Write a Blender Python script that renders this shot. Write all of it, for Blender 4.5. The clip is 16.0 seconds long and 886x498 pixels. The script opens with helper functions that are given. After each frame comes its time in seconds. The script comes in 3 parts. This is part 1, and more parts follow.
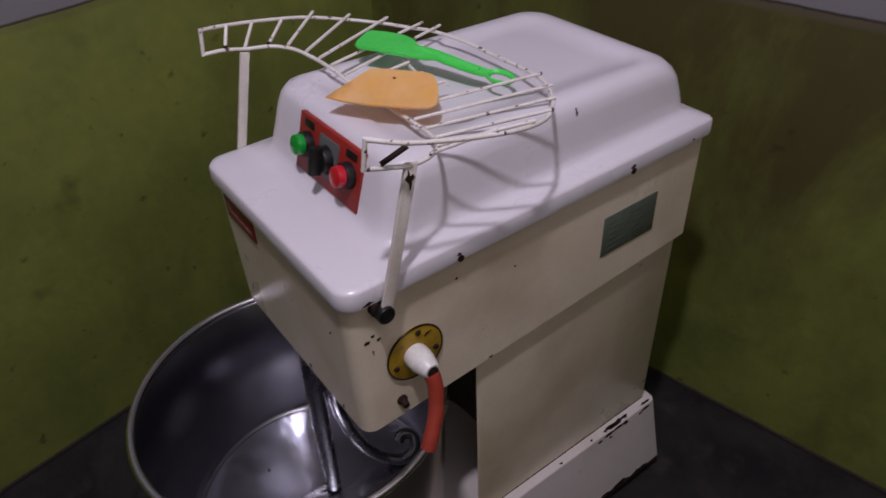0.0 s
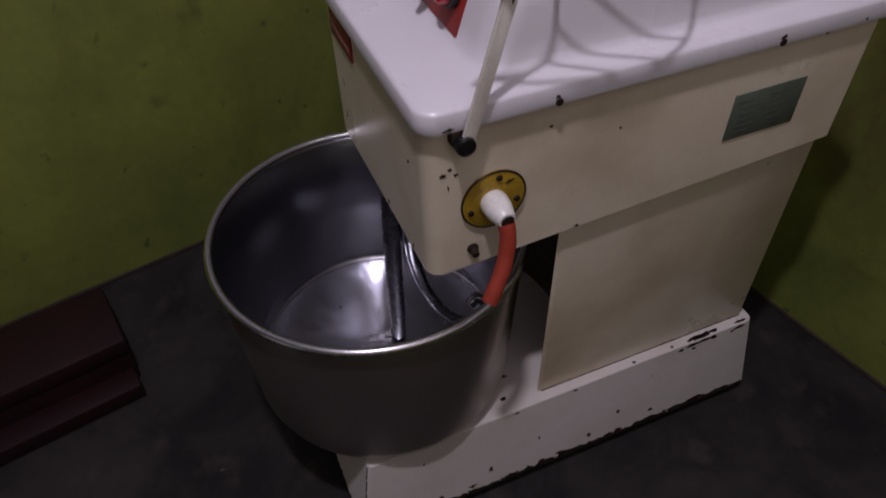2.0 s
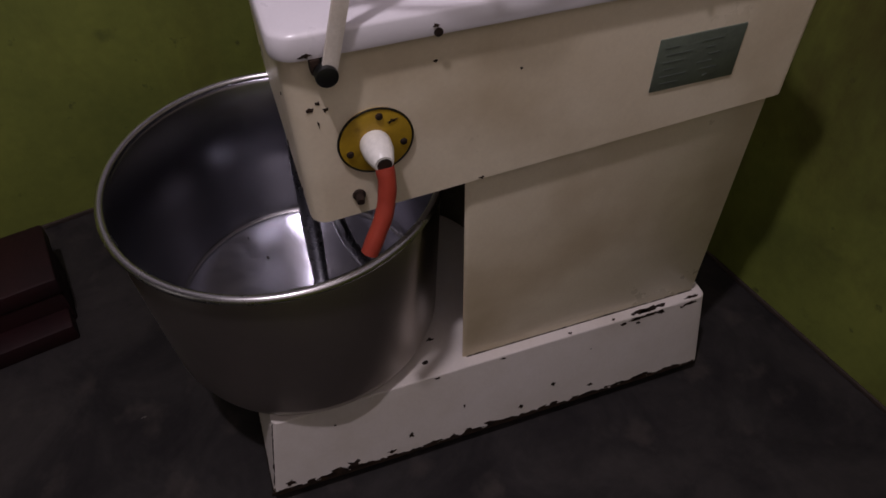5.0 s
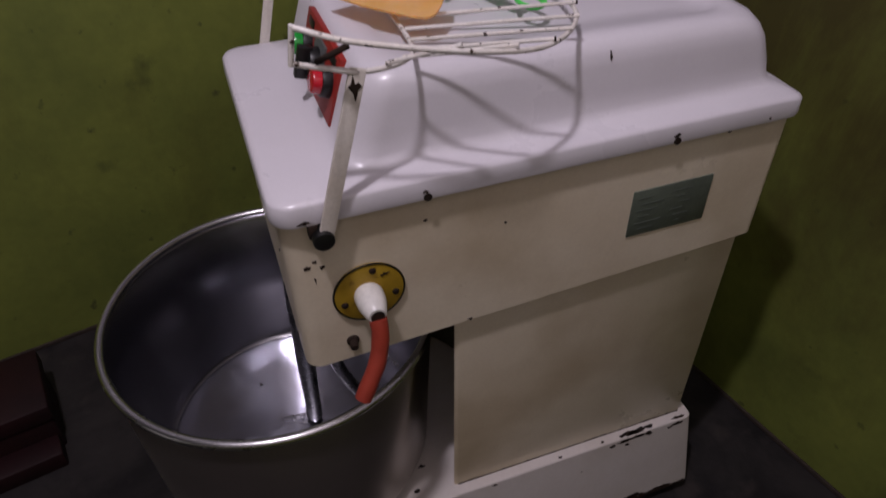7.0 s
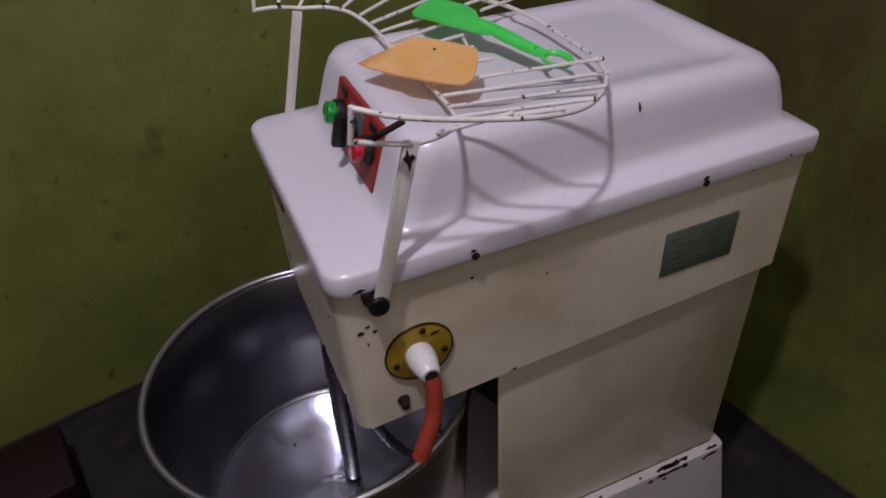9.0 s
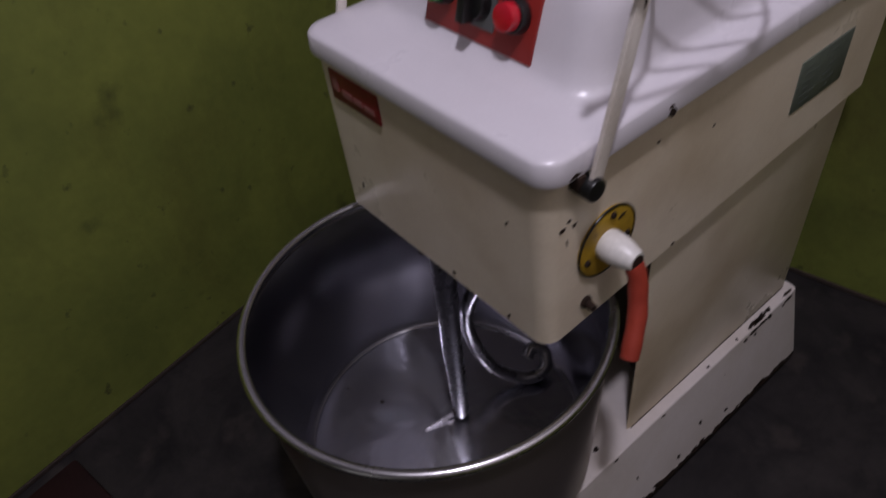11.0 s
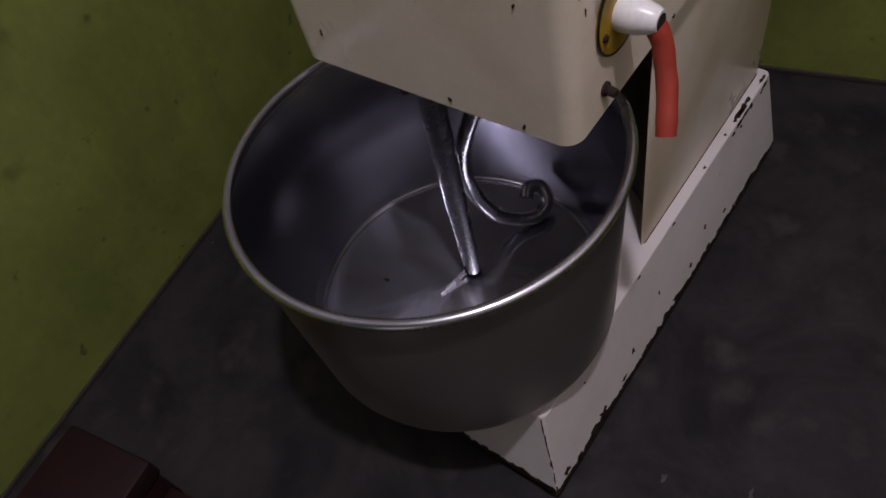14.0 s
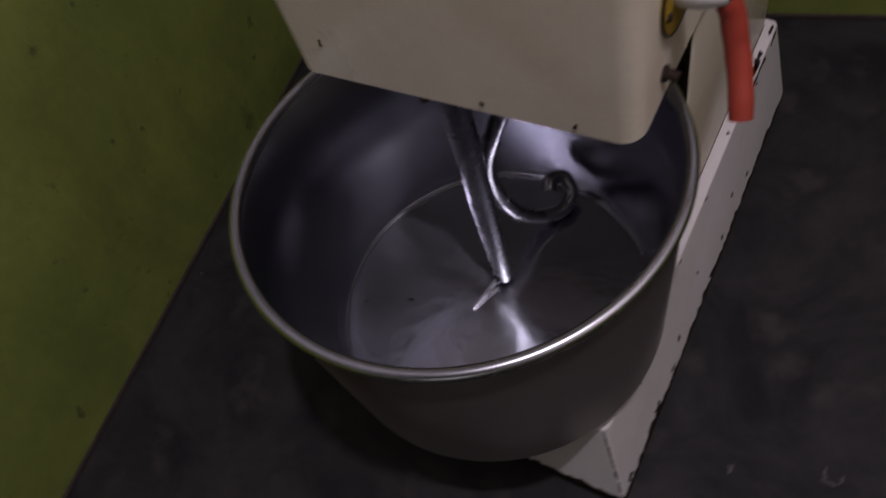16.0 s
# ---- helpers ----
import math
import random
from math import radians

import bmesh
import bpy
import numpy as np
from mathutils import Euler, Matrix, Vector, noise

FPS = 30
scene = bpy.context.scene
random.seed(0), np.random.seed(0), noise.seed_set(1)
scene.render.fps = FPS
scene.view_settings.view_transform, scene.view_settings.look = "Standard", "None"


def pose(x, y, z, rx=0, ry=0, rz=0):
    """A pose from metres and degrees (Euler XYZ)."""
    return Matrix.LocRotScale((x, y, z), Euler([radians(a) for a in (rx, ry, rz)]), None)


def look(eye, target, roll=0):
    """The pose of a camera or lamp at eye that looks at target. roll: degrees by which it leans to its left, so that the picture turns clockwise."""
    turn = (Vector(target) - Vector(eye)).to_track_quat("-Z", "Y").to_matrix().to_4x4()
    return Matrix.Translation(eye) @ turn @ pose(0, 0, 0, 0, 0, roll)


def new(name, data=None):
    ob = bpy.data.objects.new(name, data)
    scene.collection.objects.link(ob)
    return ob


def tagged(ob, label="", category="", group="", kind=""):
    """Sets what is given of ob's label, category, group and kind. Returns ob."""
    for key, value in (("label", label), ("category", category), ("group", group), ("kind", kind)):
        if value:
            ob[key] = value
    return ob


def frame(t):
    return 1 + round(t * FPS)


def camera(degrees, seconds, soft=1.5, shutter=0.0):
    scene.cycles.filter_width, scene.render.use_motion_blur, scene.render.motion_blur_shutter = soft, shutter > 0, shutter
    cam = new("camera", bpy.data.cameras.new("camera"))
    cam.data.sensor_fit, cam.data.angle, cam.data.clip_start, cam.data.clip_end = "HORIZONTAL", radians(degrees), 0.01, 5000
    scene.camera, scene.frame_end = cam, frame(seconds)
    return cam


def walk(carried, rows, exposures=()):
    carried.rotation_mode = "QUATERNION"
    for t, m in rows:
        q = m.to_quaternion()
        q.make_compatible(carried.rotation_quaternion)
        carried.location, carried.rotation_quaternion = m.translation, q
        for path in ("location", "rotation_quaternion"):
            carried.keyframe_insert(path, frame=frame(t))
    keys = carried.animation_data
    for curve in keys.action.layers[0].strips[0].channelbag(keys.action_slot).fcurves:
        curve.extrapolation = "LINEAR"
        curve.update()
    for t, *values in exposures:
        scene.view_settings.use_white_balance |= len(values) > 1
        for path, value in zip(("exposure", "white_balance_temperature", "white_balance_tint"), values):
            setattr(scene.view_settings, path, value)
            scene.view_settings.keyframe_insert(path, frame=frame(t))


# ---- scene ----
cam = camera(63.7, 16.0, shutter=0.7)
PATH = [
    (0, (0.493, -0.09, 1.275), (-0.802, 0.818, 0.051), -2.9),
    (0.5, (0.495, -0.093, 1.264), (-0.829, 0.734, 0.013), -3.3),
    (1, (0.503, -0.091, 1.241), (-0.845, 0.611, -0.059), -2.9),
    (1.5, (0.506, -0.081, 1.213), (-0.827, 0.531, -0.147), -1.8),
    (2, (0.515, -0.057, 1.182), (-0.791, 0.474, -0.236), -1.3),
    (2.5, (0.525, -0.022, 1.155), (-0.756, 0.473, -0.3), 0.0),
    (3, (0.537, 0.018, 1.135), (-0.728, 0.482, -0.343), 0.1),
    (3.5, (0.55, 0.057, 1.118), (-0.706, 0.506, -0.372), -0.3),
    (3.7, (0.555, 0.069, 1.111), (-0.695, 0.504, -0.388), -0.4),
    (5.8, (0.538, 0.124, 1.125), (-0.772, 0.566, -0.321), -0.3),
    (6, (0.536, 0.126, 1.134), (-0.784, 0.589, -0.296), 0.3),
    (6.5, (0.529, 0.125, 1.166), (-0.857, 0.608, -0.191), -0.4),
    (7, (0.528, 0.117, 1.189), (-0.901, 0.629, -0.114), -0.7),
    (7.5, (0.522, 0.11, 1.208), (-0.943, 0.641, -0.046), -1.5),
    (8, (0.517, 0.1, 1.221), (-0.976, 0.643, 0.005), -2.8),
    (8.2, (0.514, 0.098, 1.228), (-0.987, 0.642, 0.024), -3.4),
    (10.3, (0.385, -0.091, 1.179), (-0.935, 0.632, -0.138), -6.9),
    (10.5, (0.35, -0.118, 1.169), (-0.936, 0.647, -0.158), -8.4),
    (11, (0.28, -0.184, 1.131), (-0.908, 0.642, -0.249), -7.7),
    (11.5, (0.248, -0.22, 1.094), (-0.875, 0.608, -0.339), -10.9),
    (12, (0.238, -0.237, 1.068), (-0.851, 0.582, -0.396), -14.4),
    (12.5, (0.232, -0.246, 1.054), (-0.842, 0.538, -0.44), -17.6),
    (13, (0.228, -0.266, 1.035), (-0.79, 0.498, -0.507), -19.0),
    (13.5, (0.227, -0.273, 1.025), (-0.776, 0.475, -0.535), -19.8),
    (14, (0.216, -0.261, 1.028), (-0.732, 0.553, -0.533), -16.7),
    (14.5, (0.197, -0.236, 1.034), (-0.746, 0.573, -0.533), -19.3),
    (15, (0.168, -0.202, 1.028), (-0.771, 0.574, -0.558), -18.1),
    (15.5, (0.157, -0.198, 1.015), (-0.723, 0.609, -0.59), -17.0),
    (16, (0.095, -0.23, 1.004), (-0.75, 0.581, -0.618), -21.6),
]
walk(cam, [(t, look(eye, target, roll)) for t, eye, target, roll in PATH],
     [(0, -0.09, 6280, 11.5), (1, -0.19, 6180, 11.5), (1.5, -0.24, 6230, 11.5), (3, -0.12, 6480, 12), (3.7, -0.09, 6580, 12), (6, -0.26, 6780, 11.5), (6.5, -0.26, 6680, 11.5), (8.2, -0.16, 6280, 10.5),
      (10.5, -0.26, 6230, 10), (11.5, -0.11, 6280, 10), (12.5, 0.06, 6280, 10.5), (14, 0.17, 6280, 10.5), (15, 0.11, 6280, 10.5), (16, 0.05, 6280, 10.5)])

# ---- light ----
FLOOR = -0.025
ROOM = pose(-1.04, 0.807, FLOOR, 0, 0, 11.31)   # the corner behind the machine: x along the back wall, y along the side wall

world = bpy.data.worlds.new("world")
scene.world = world
world.use_nodes = True
world.node_tree.nodes["Background"].inputs[0].default_value = (0.5, 0.55, 0.6, 1)
world.node_tree.nodes["Background"].inputs[1].default_value = 0.05

# a bare bulb hanging under the ceiling
lamp = new("ceiling_lamp", bpy.data.lights.new("ceiling_lamp", "POINT"))
lamp.data.shadow_soft_size, lamp.data.energy = 0.045, 62.0
lamp.data.color = (0.95, 0.87, 1.0)
lamp.location = (0.34, -0.12, 2.33)

# added dim fill light, set in a made-up opening in the wall behind the camera
# ROOM_W and ROOM_D put the unseen right wall near and front far, for bounce
FILL_X, FILL_W, FILL_H, ROOM_W, ROOM_D = 0.5, 1.4, 2.05, 2.0, 5.2
fill_light = new("unseen_fill_light", bpy.data.lights.new("unseen_fill_light", "AREA"))
fill_light.data.shape, fill_light.data.size, fill_light.data.size_y, fill_light.data.energy = "RECTANGLE", FILL_W, FILL_H, 3.2
fill_light.data.color = (1.0, 0.92, 0.90)
fill_light.matrix_world = ROOM @ pose(FILL_X + FILL_W / 2, -ROOM_D - 0.07, FILL_H / 2, 90, 0, 0)

# ---- materials ----


def mat(name, col, col2=None, rough=0.5, metal=0.0, scale=6.0, fine=90.0, bump=0.1, spread=(0.35, 0.7), rough_to=None,
        spots=None, spot_scale=14.0, spot_at=(0.66, 0.72), coat=0.0, amount=1.0, sss=0.0, trans=0.0, grainy=0.25, aniso=0.0, turn=0.25, spec=0.5):
    """A surface with blotches at one scale, grain at another, and optional dark spots."""
    m = bpy.data.materials.new(name)
    m.use_nodes = True
    nt = m.node_tree
    n, l = nt.nodes, nt.links
    b = n["Principled BSDF"]
    co = n.new("ShaderNodeTexCoord")
    big = n.new("ShaderNodeTexNoise")
    big.inputs["Scale"].default_value, big.inputs["Detail"].default_value, big.inputs["Roughness"].default_value = scale, 6, 0.62
    small = n.new("ShaderNodeTexNoise")
    small.inputs["Scale"].default_value, small.inputs["Detail"].default_value = fine, 4
    for t in (big, small):
        l.new(co.outputs["Object"], t.inputs["Vector"])
    ramp = n.new("ShaderNodeMapRange")
    ramp.inputs[1].default_value, ramp.inputs[2].default_value = spread
    ramp.inputs[4].default_value = amount
    l.new(big.outputs["Fac"], ramp.inputs[0])
    mix = n.new("ShaderNodeMix")
    mix.data_type = "RGBA"
    mix.inputs[6].default_value, mix.inputs[7].default_value = (*col, 1), (*(col2 or [c * 0.8 for c in col]), 1)
    l.new(ramp.outputs[0], mix.inputs[0])
    grain = n.new("ShaderNodeMix")
    grain.data_type, grain.blend_type = "RGBA", "MULTIPLY"
    grain.inputs[0].default_value = grainy
    l.new(mix.outputs[2], grain.inputs[6])
    l.new(small.outputs["Color"], grain.inputs[7])
    grey = n.new("ShaderNodeMapRange")
    grey.inputs[1].default_value, grey.inputs[2].default_value, grey.inputs[3].default_value, grey.inputs[4].default_value = 0.3, 0.7, 0.7, 1.2
    l.new(small.outputs["Fac"], grey.inputs[0])
    l.new(grey.outputs[0], grain.inputs[7])
    out = grain.outputs[2]
    if spots:
        sp = n.new("ShaderNodeTexNoise")
        sp.inputs["Scale"].default_value, sp.inputs["Detail"].default_value = spot_scale, 8
        l.new(co.outputs["Object"], sp.inputs["Vector"])
        cut = n.new("ShaderNodeMapRange")
        cut.inputs[1].default_value, cut.inputs[2].default_value = spot_at
        l.new(sp.outputs["Fac"], cut.inputs[0])
        over = n.new("ShaderNodeMix")
        over.data_type = "RGBA"
        over.inputs[7].default_value = (*spots, 1)
        l.new(cut.outputs[0], over.inputs[0])
        l.new(out, over.inputs[6])
        out = over.outputs[2]
    l.new(out, b.inputs["Base Color"])
    rr = n.new("ShaderNodeMapRange")
    rr.inputs[3].default_value, rr.inputs[4].default_value = rough, rough_to if rough_to is not None else min(1, rough * 1.35 + 0.03)
    l.new(ramp.outputs[0], rr.inputs[0])
    l.new(rr.outputs[0], b.inputs["Roughness"])
    b.inputs["Metallic"].default_value = metal
    b.inputs["Specular IOR Level"].default_value = spec
    b.inputs["Coat Weight"].default_value = coat
    b.inputs["Coat Roughness"].default_value = 0.15
    b.inputs["Transmission Weight"].default_value = trans
    b.inputs["Subsurface Weight"].default_value = sss
    b.inputs["Subsurface Radius"].default_value = (0.01, 0.006, 0.003)
    if aniso:
        b.inputs["Anisotropic"].default_value = aniso
        tan = n.new("ShaderNodeTangent")
        tan.direction_type, tan.axis = "RADIAL", "Z"
        b.inputs["Anisotropic Rotation"].default_value = turn
        l.new(tan.outputs[0], b.inputs["Tangent"])
    bp = n.new("ShaderNodeBump")
    bp.inputs["Strength"].default_value, bp.inputs["Distance"].default_value = bump, 0.004
    l.new(small.outputs["Fac"], bp.inputs["Height"])
    l.new(bp.outputs[0], b.inputs["Normal"])
    return m


M_LID = mat("white_enamel", (0.71, 0.68, 0.72), (0.65, 0.62, 0.65), rough=0.25, scale=3, fine=300, bump=0.0, coat=0.08, grainy=0.05)
M_CREAM = mat("cream_paint", (0.80, 0.715, 0.565), (0.69, 0.59, 0.435), rough=0.26, scale=4, fine=220, bump=0.02, grainy=0.1,
              spots=(0.40, 0.30, 0.16), spot_scale=4.5, spot_at=(0.50, 0.92))
M_BASE = mat("worn_cream_paint", (0.69, 0.64, 0.62), (0.60, 0.545, 0.50), rough=0.4, scale=6, fine=160, bump=0.03, grainy=0.08,
             spots=(0.06, 0.04, 0.03), spot_scale=38, spot_at=(0.735, 0.75))
# dark tone for the neck's hollow: shade behind the bowl, as colour
M_HOLLOW_SHADE = mat("shaded_hollow_tone", (0.10, 0.085, 0.07), (0.05, 0.042, 0.036), rough=0.5, scale=12, fine=160, bump=0.1)
M_RUST = mat("bare_rusty_steel", (0.014, 0.010, 0.008), (0.04, 0.022, 0.014), spec=0.2, rough=0.75, scale=60, fine=400, bump=0.3)
M_WIRE = mat("chipped_white_wire_paint", (0.80, 0.76, 0.72), (0.68, 0.63, 0.56), rough=0.34, scale=30, fine=300, bump=0.05,
             spots=(0.06, 0.04, 0.028), spot_scale=120, spot_at=(0.63, 0.66))
M_POST = mat("worn_white_post_paint", (0.70, 0.66, 0.60), (0.56, 0.50, 0.42), rough=0.42, scale=14, fine=300, bump=0.05,
             spots=(0.06, 0.04, 0.03), spot_scale=50, spot_at=(0.71, 0.74))
# brown outside, blue inside: reflected tones put into the bowl steel's colour
M_STEEL = mat("brushed_brown_tinted_steel", (0.54, 0.49, 0.45), (0.46, 0.42, 0.385), rough=0.28, metal=1.0, scale=5, fine=500, bump=0.0, rough_to=0.33, grainy=0.02, aniso=0.6)
M_STEEL_IN = mat("polished_blue_tinted_steel", (0.44, 0.435, 0.475), (0.37, 0.365, 0.395), rough=0.20, metal=1.0, scale=3, fine=500, bump=0.0, rough_to=0.25, grainy=0.03, aniso=0.25)
M_ROD = mat("polished_steel", (0.55, 0.54, 0.55), (0.45, 0.44, 0.45), rough=0.2, metal=1.0, scale=12, fine=300, bump=0.0)
# darker copy of the polished steel: shade on bar and hook as colour
M_TOOL = mat("shaded_tool_steel", (0.36, 0.355, 0.36), (0.27, 0.265, 0.27), rough=0.22, metal=1.0, scale=14, fine=300, bump=0.0)
# bluer and brighter: reflected light put into the bowl bottom's colour
M_FLOORSTEEL = mat("scuffed_blue_tinted_steel", (0.66, 0.68, 0.80), (0.50, 0.49, 0.52), rough=0.17, metal=1.0, scale=6, fine=13, bump=0.6, rough_to=0.26, spread=(0.3, 0.7), grainy=0.06, aniso=0.7, turn=0.25)
M_RED = mat("red_plate", (0.30, 0.018, 0.012), (0.22, 0.014, 0.010), rough=0.42, scale=10, fine=300, bump=0.03)
M_BLACK = mat("black_plastic", (0.006, 0.006, 0.006), (0.009, 0.009, 0.009), rough=0.32, scale=20, fine=300, bump=0.03)
M_GREYPL = mat("grey_switch_plate", (0.10, 0.105, 0.103), (0.08, 0.085, 0.082), rough=0.4, scale=20, fine=300, bump=0.03)
M_GREEN = mat("green_lens", (0.005, 0.33, 0.03), (0.005, 0.26, 0.03), rough=0.15, scale=20, fine=200, bump=0.05, coat=0.5)
M_REDLENS = mat("red_lens", (0.55, 0.006, 0.022), (0.45, 0.006, 0.018), rough=0.18, scale=20, fine=200, bump=0.05, coat=0.5)
M_YELLOW = mat("worn_yellow_disc", (0.42, 0.27, 0.02), (0.33, 0.20, 0.015), rough=0.4, scale=22, fine=200, bump=0.06,
               spots=(0.16, 0.09, 0.01), spot_scale=30, spot_at=(0.62, 0.75))
M_WHITEPL = mat("white_plastic", (0.80, 0.78, 0.74), (0.72, 0.70, 0.64), rough=0.28, scale=20, fine=200, bump=0.03)
M_HOSE = mat("red_orange_rubber", (0.34, 0.042, 0.022), (0.26, 0.03, 0.017), rough=0.5, scale=25, fine=200, bump=0.08)
M_PLATE = mat("grey_green_metal_plate", (0.105, 0.128, 0.098), (0.075, 0.092, 0.070), rough=0.5, metal=0.0, scale=30, fine=300, bump=0.05)
M_PRINT = mat("dark_print", (0.090, 0.108, 0.091), rough=0.5, fine=300, bump=0.02)
M_STICK = mat("dark_red_sticker", (0.20, 0.014, 0.016), (0.15, 0.012, 0.013), rough=0.35, scale=30, fine=300, bump=0.02)
M_STICKTXT = mat("pale_print", (0.30, 0.12, 0.11), rough=0.45, fine=300, bump=0.02)
M_SPAT = mat("bright_green_plastic", (0.09, 0.74, 0.11), (0.07, 0.66, 0.09), rough=0.32, scale=20, fine=200, bump=0.03, sss=0.15)
M_SCRAPER = mat("amber_plastic", (0.88, 0.57, 0.19), (0.91, 0.66, 0.33), rough=0.18, scale=22, fine=38, bump=0.45, grainy=0.1, sss=0.4)
# thin plastic lets part of the light straight through
nt = M_SCRAPER.node_tree
clear = nt.nodes.new("ShaderNodeBsdfTransparent")
clear.inputs[0].default_value = (1.0, 0.62, 0.14, 1)
thin = nt.nodes.new("ShaderNodeMixShader")
thin.inputs[0].default_value = 0.38
nt.links.new(nt.nodes["Principled BSDF"].outputs[0], thin.inputs[1])
nt.links.new(clear.outputs[0], thin.inputs[2])
nt.links.new(thin.outputs[0], nt.nodes["Material Output"].inputs[0])
M_BOX = mat("dark_red_wood", (0.021, 0.0055, 0.0065), (0.011, 0.0035, 0.0045), spec=0.25, rough=0.5, scale=9, fine=120, bump=0.1)
M_FLOOR = mat("dark_worn_cement", (0.037, 0.0325, 0.0315), (0.0150, 0.0132, 0.0140), spec=0.15, rough=0.55, scale=5.5, fine=60, bump=0.2, rough_to=0.75, spread=(0.33, 0.66),
              spots=(0.075, 0.062, 0.055), spot_scale=11, spot_at=(0.58, 0.92))
M_FLOOR.node_tree.nodes["Noise Texture"].inputs["Distortion"].default_value = 0.6
M_CEIL = mat("grey_ceiling_plaster", (0.20, 0.19, 0.18), (0.16, 0.15, 0.14), rough=0.9, scale=3, fine=40)


def wall_material(name, dirt_at, top_dark, band, plaster=(0.20, 0.19, 0.20)):
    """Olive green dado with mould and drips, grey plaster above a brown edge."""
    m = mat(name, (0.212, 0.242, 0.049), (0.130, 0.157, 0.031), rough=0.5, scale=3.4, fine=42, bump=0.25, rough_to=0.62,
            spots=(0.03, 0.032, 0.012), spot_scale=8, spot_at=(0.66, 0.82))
    nt = m.node_tree
    n, l = nt.nodes, nt.links
    b = n["Principled BSDF"]
    src = b.inputs["Base Color"].links[0].from_socket
    co = n.new("ShaderNodeTexCoord")
    # large dirty clouds, made denser with height where asked
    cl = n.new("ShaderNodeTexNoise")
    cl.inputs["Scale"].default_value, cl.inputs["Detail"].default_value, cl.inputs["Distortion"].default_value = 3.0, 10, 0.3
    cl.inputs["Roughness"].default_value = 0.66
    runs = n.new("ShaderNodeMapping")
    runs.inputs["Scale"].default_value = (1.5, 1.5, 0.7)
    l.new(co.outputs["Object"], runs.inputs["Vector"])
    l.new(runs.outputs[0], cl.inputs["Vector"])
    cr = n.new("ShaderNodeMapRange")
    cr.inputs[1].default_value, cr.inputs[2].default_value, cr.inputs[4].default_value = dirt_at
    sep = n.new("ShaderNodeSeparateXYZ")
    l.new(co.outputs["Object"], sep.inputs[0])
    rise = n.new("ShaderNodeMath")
    rise.operation, rise.inputs[1].default_value = "MULTIPLY_ADD", top_dark
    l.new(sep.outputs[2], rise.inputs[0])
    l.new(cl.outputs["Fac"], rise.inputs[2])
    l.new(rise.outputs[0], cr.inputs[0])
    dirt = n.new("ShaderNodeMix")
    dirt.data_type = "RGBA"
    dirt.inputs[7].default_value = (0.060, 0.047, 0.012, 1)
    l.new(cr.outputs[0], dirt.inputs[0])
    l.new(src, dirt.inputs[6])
    # small mould specks
    vo = n.new("ShaderNodeTexNoise")
    vo.inputs["Scale"].default_value, vo.inputs["Detail"].default_value = 24, 5
    l.new(co.outputs["Object"], vo.inputs["Vector"])
    vr = n.new("ShaderNodeMapRange")
    vr.inputs[1].default_value, vr.inputs[2].default_value, vr.inputs[4].default_value = 0.655, 0.73, 0.7
    l.new(vo.outputs["Fac"], vr.inputs[0])
    speck = n.new("ShaderNodeMix")
    speck.data_type = "RGBA"
    speck.inputs[7].default_value = (0.03, 0.03, 0.014, 1)
    l.new(vr.outputs[0], speck.inputs[0])
    l.new(dirt.outputs[2], speck.inputs[6])
    # the edge of the paint, about 0.9 m above the floor
    wob = n.new("ShaderNodeMath")
    wob.operation, wob.inputs[1].default_value = "MULTIPLY_ADD", 0.012
    l.new(cl.outputs["Fac"], wob.inputs[0])
    l.new(sep.outputs[2], wob.inputs[2])
    cut = n.new("ShaderNodeMapRange")
    cut.inputs[1].default_value, cut.inputs[2].default_value = 0.905, 0.908
    l.new(wob.outputs[0], cut.inputs[0])
    up = n.new("ShaderNodeMix")
    up.data_type = "RGBA"
    up.inputs[7].default_value = (*plaster, 1)
    l.new(cut.outputs[0], up.inputs[0])
    # bare brown plaster below the joint, and the dark joint itself
    low = n.new("ShaderNodeMapRange")
    low.inputs[1].default_value, low.inputs[2].default_value, low.inputs[4].default_value = 0.886, 0.894, band
    l.new(wob.outputs[0], low.inputs[0])
    bare = n.new("ShaderNodeMix")
    bare.data_type = "RGBA"
    bare.inputs[7].default_value = (0.10, 0.082, 0.048, 1)
    l.new(low.outputs[0], bare.inputs[0])
    l.new(speck.outputs[2], bare.inputs[6])
    gap = n.new("ShaderNodeMapRange")
    gap.inputs[1].default_value, gap.inputs[2].default_value, gap.inputs[4].default_value = 0.9015, 0.903, 0.9
    l.new(wob.outputs[0], gap.inputs[0])
    joint = n.new("ShaderNodeMix")
    joint.data_type = "RGBA"
    joint.inputs[7].default_value = (0.03, 0.025, 0.02, 1)
    l.new(gap.outputs[0], joint.inputs[0])
    l.new(bare.outputs[2], joint.inputs[6])
    l.new(joint.outputs[2], up.inputs[6])
    l.new(up.outputs[2], b.inputs["Base Color"])
    return m


M_WALL = wall_material("olive_green_wall_paint", (0.54, 0.80, 0.55), 0.0, 0.35)
# heavier stain mask, turned up to darken the back wall, most towards its top
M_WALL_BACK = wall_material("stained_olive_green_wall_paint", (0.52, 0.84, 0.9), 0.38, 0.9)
# paler plaster for the unseen right wall, added as a reflector
M_WALL_BOUNCE = wall_material("olive_green_and_pale_bounce_wall", (0.54, 0.80, 0.55), 0.0, 0.35, (0.62, 0.58, 0.54))
M_MOULD = mat("black_mould", (0.022, 0.022, 0.012), (0.04, 0.04, 0.015), rough=0.8, scale=40, fine=300)
M_STAIN = mat("dull_green_stain", (0.10, 0.115, 0.02), (0.13, 0.145, 0.022), rough=0.7, scale=40, fine=200)

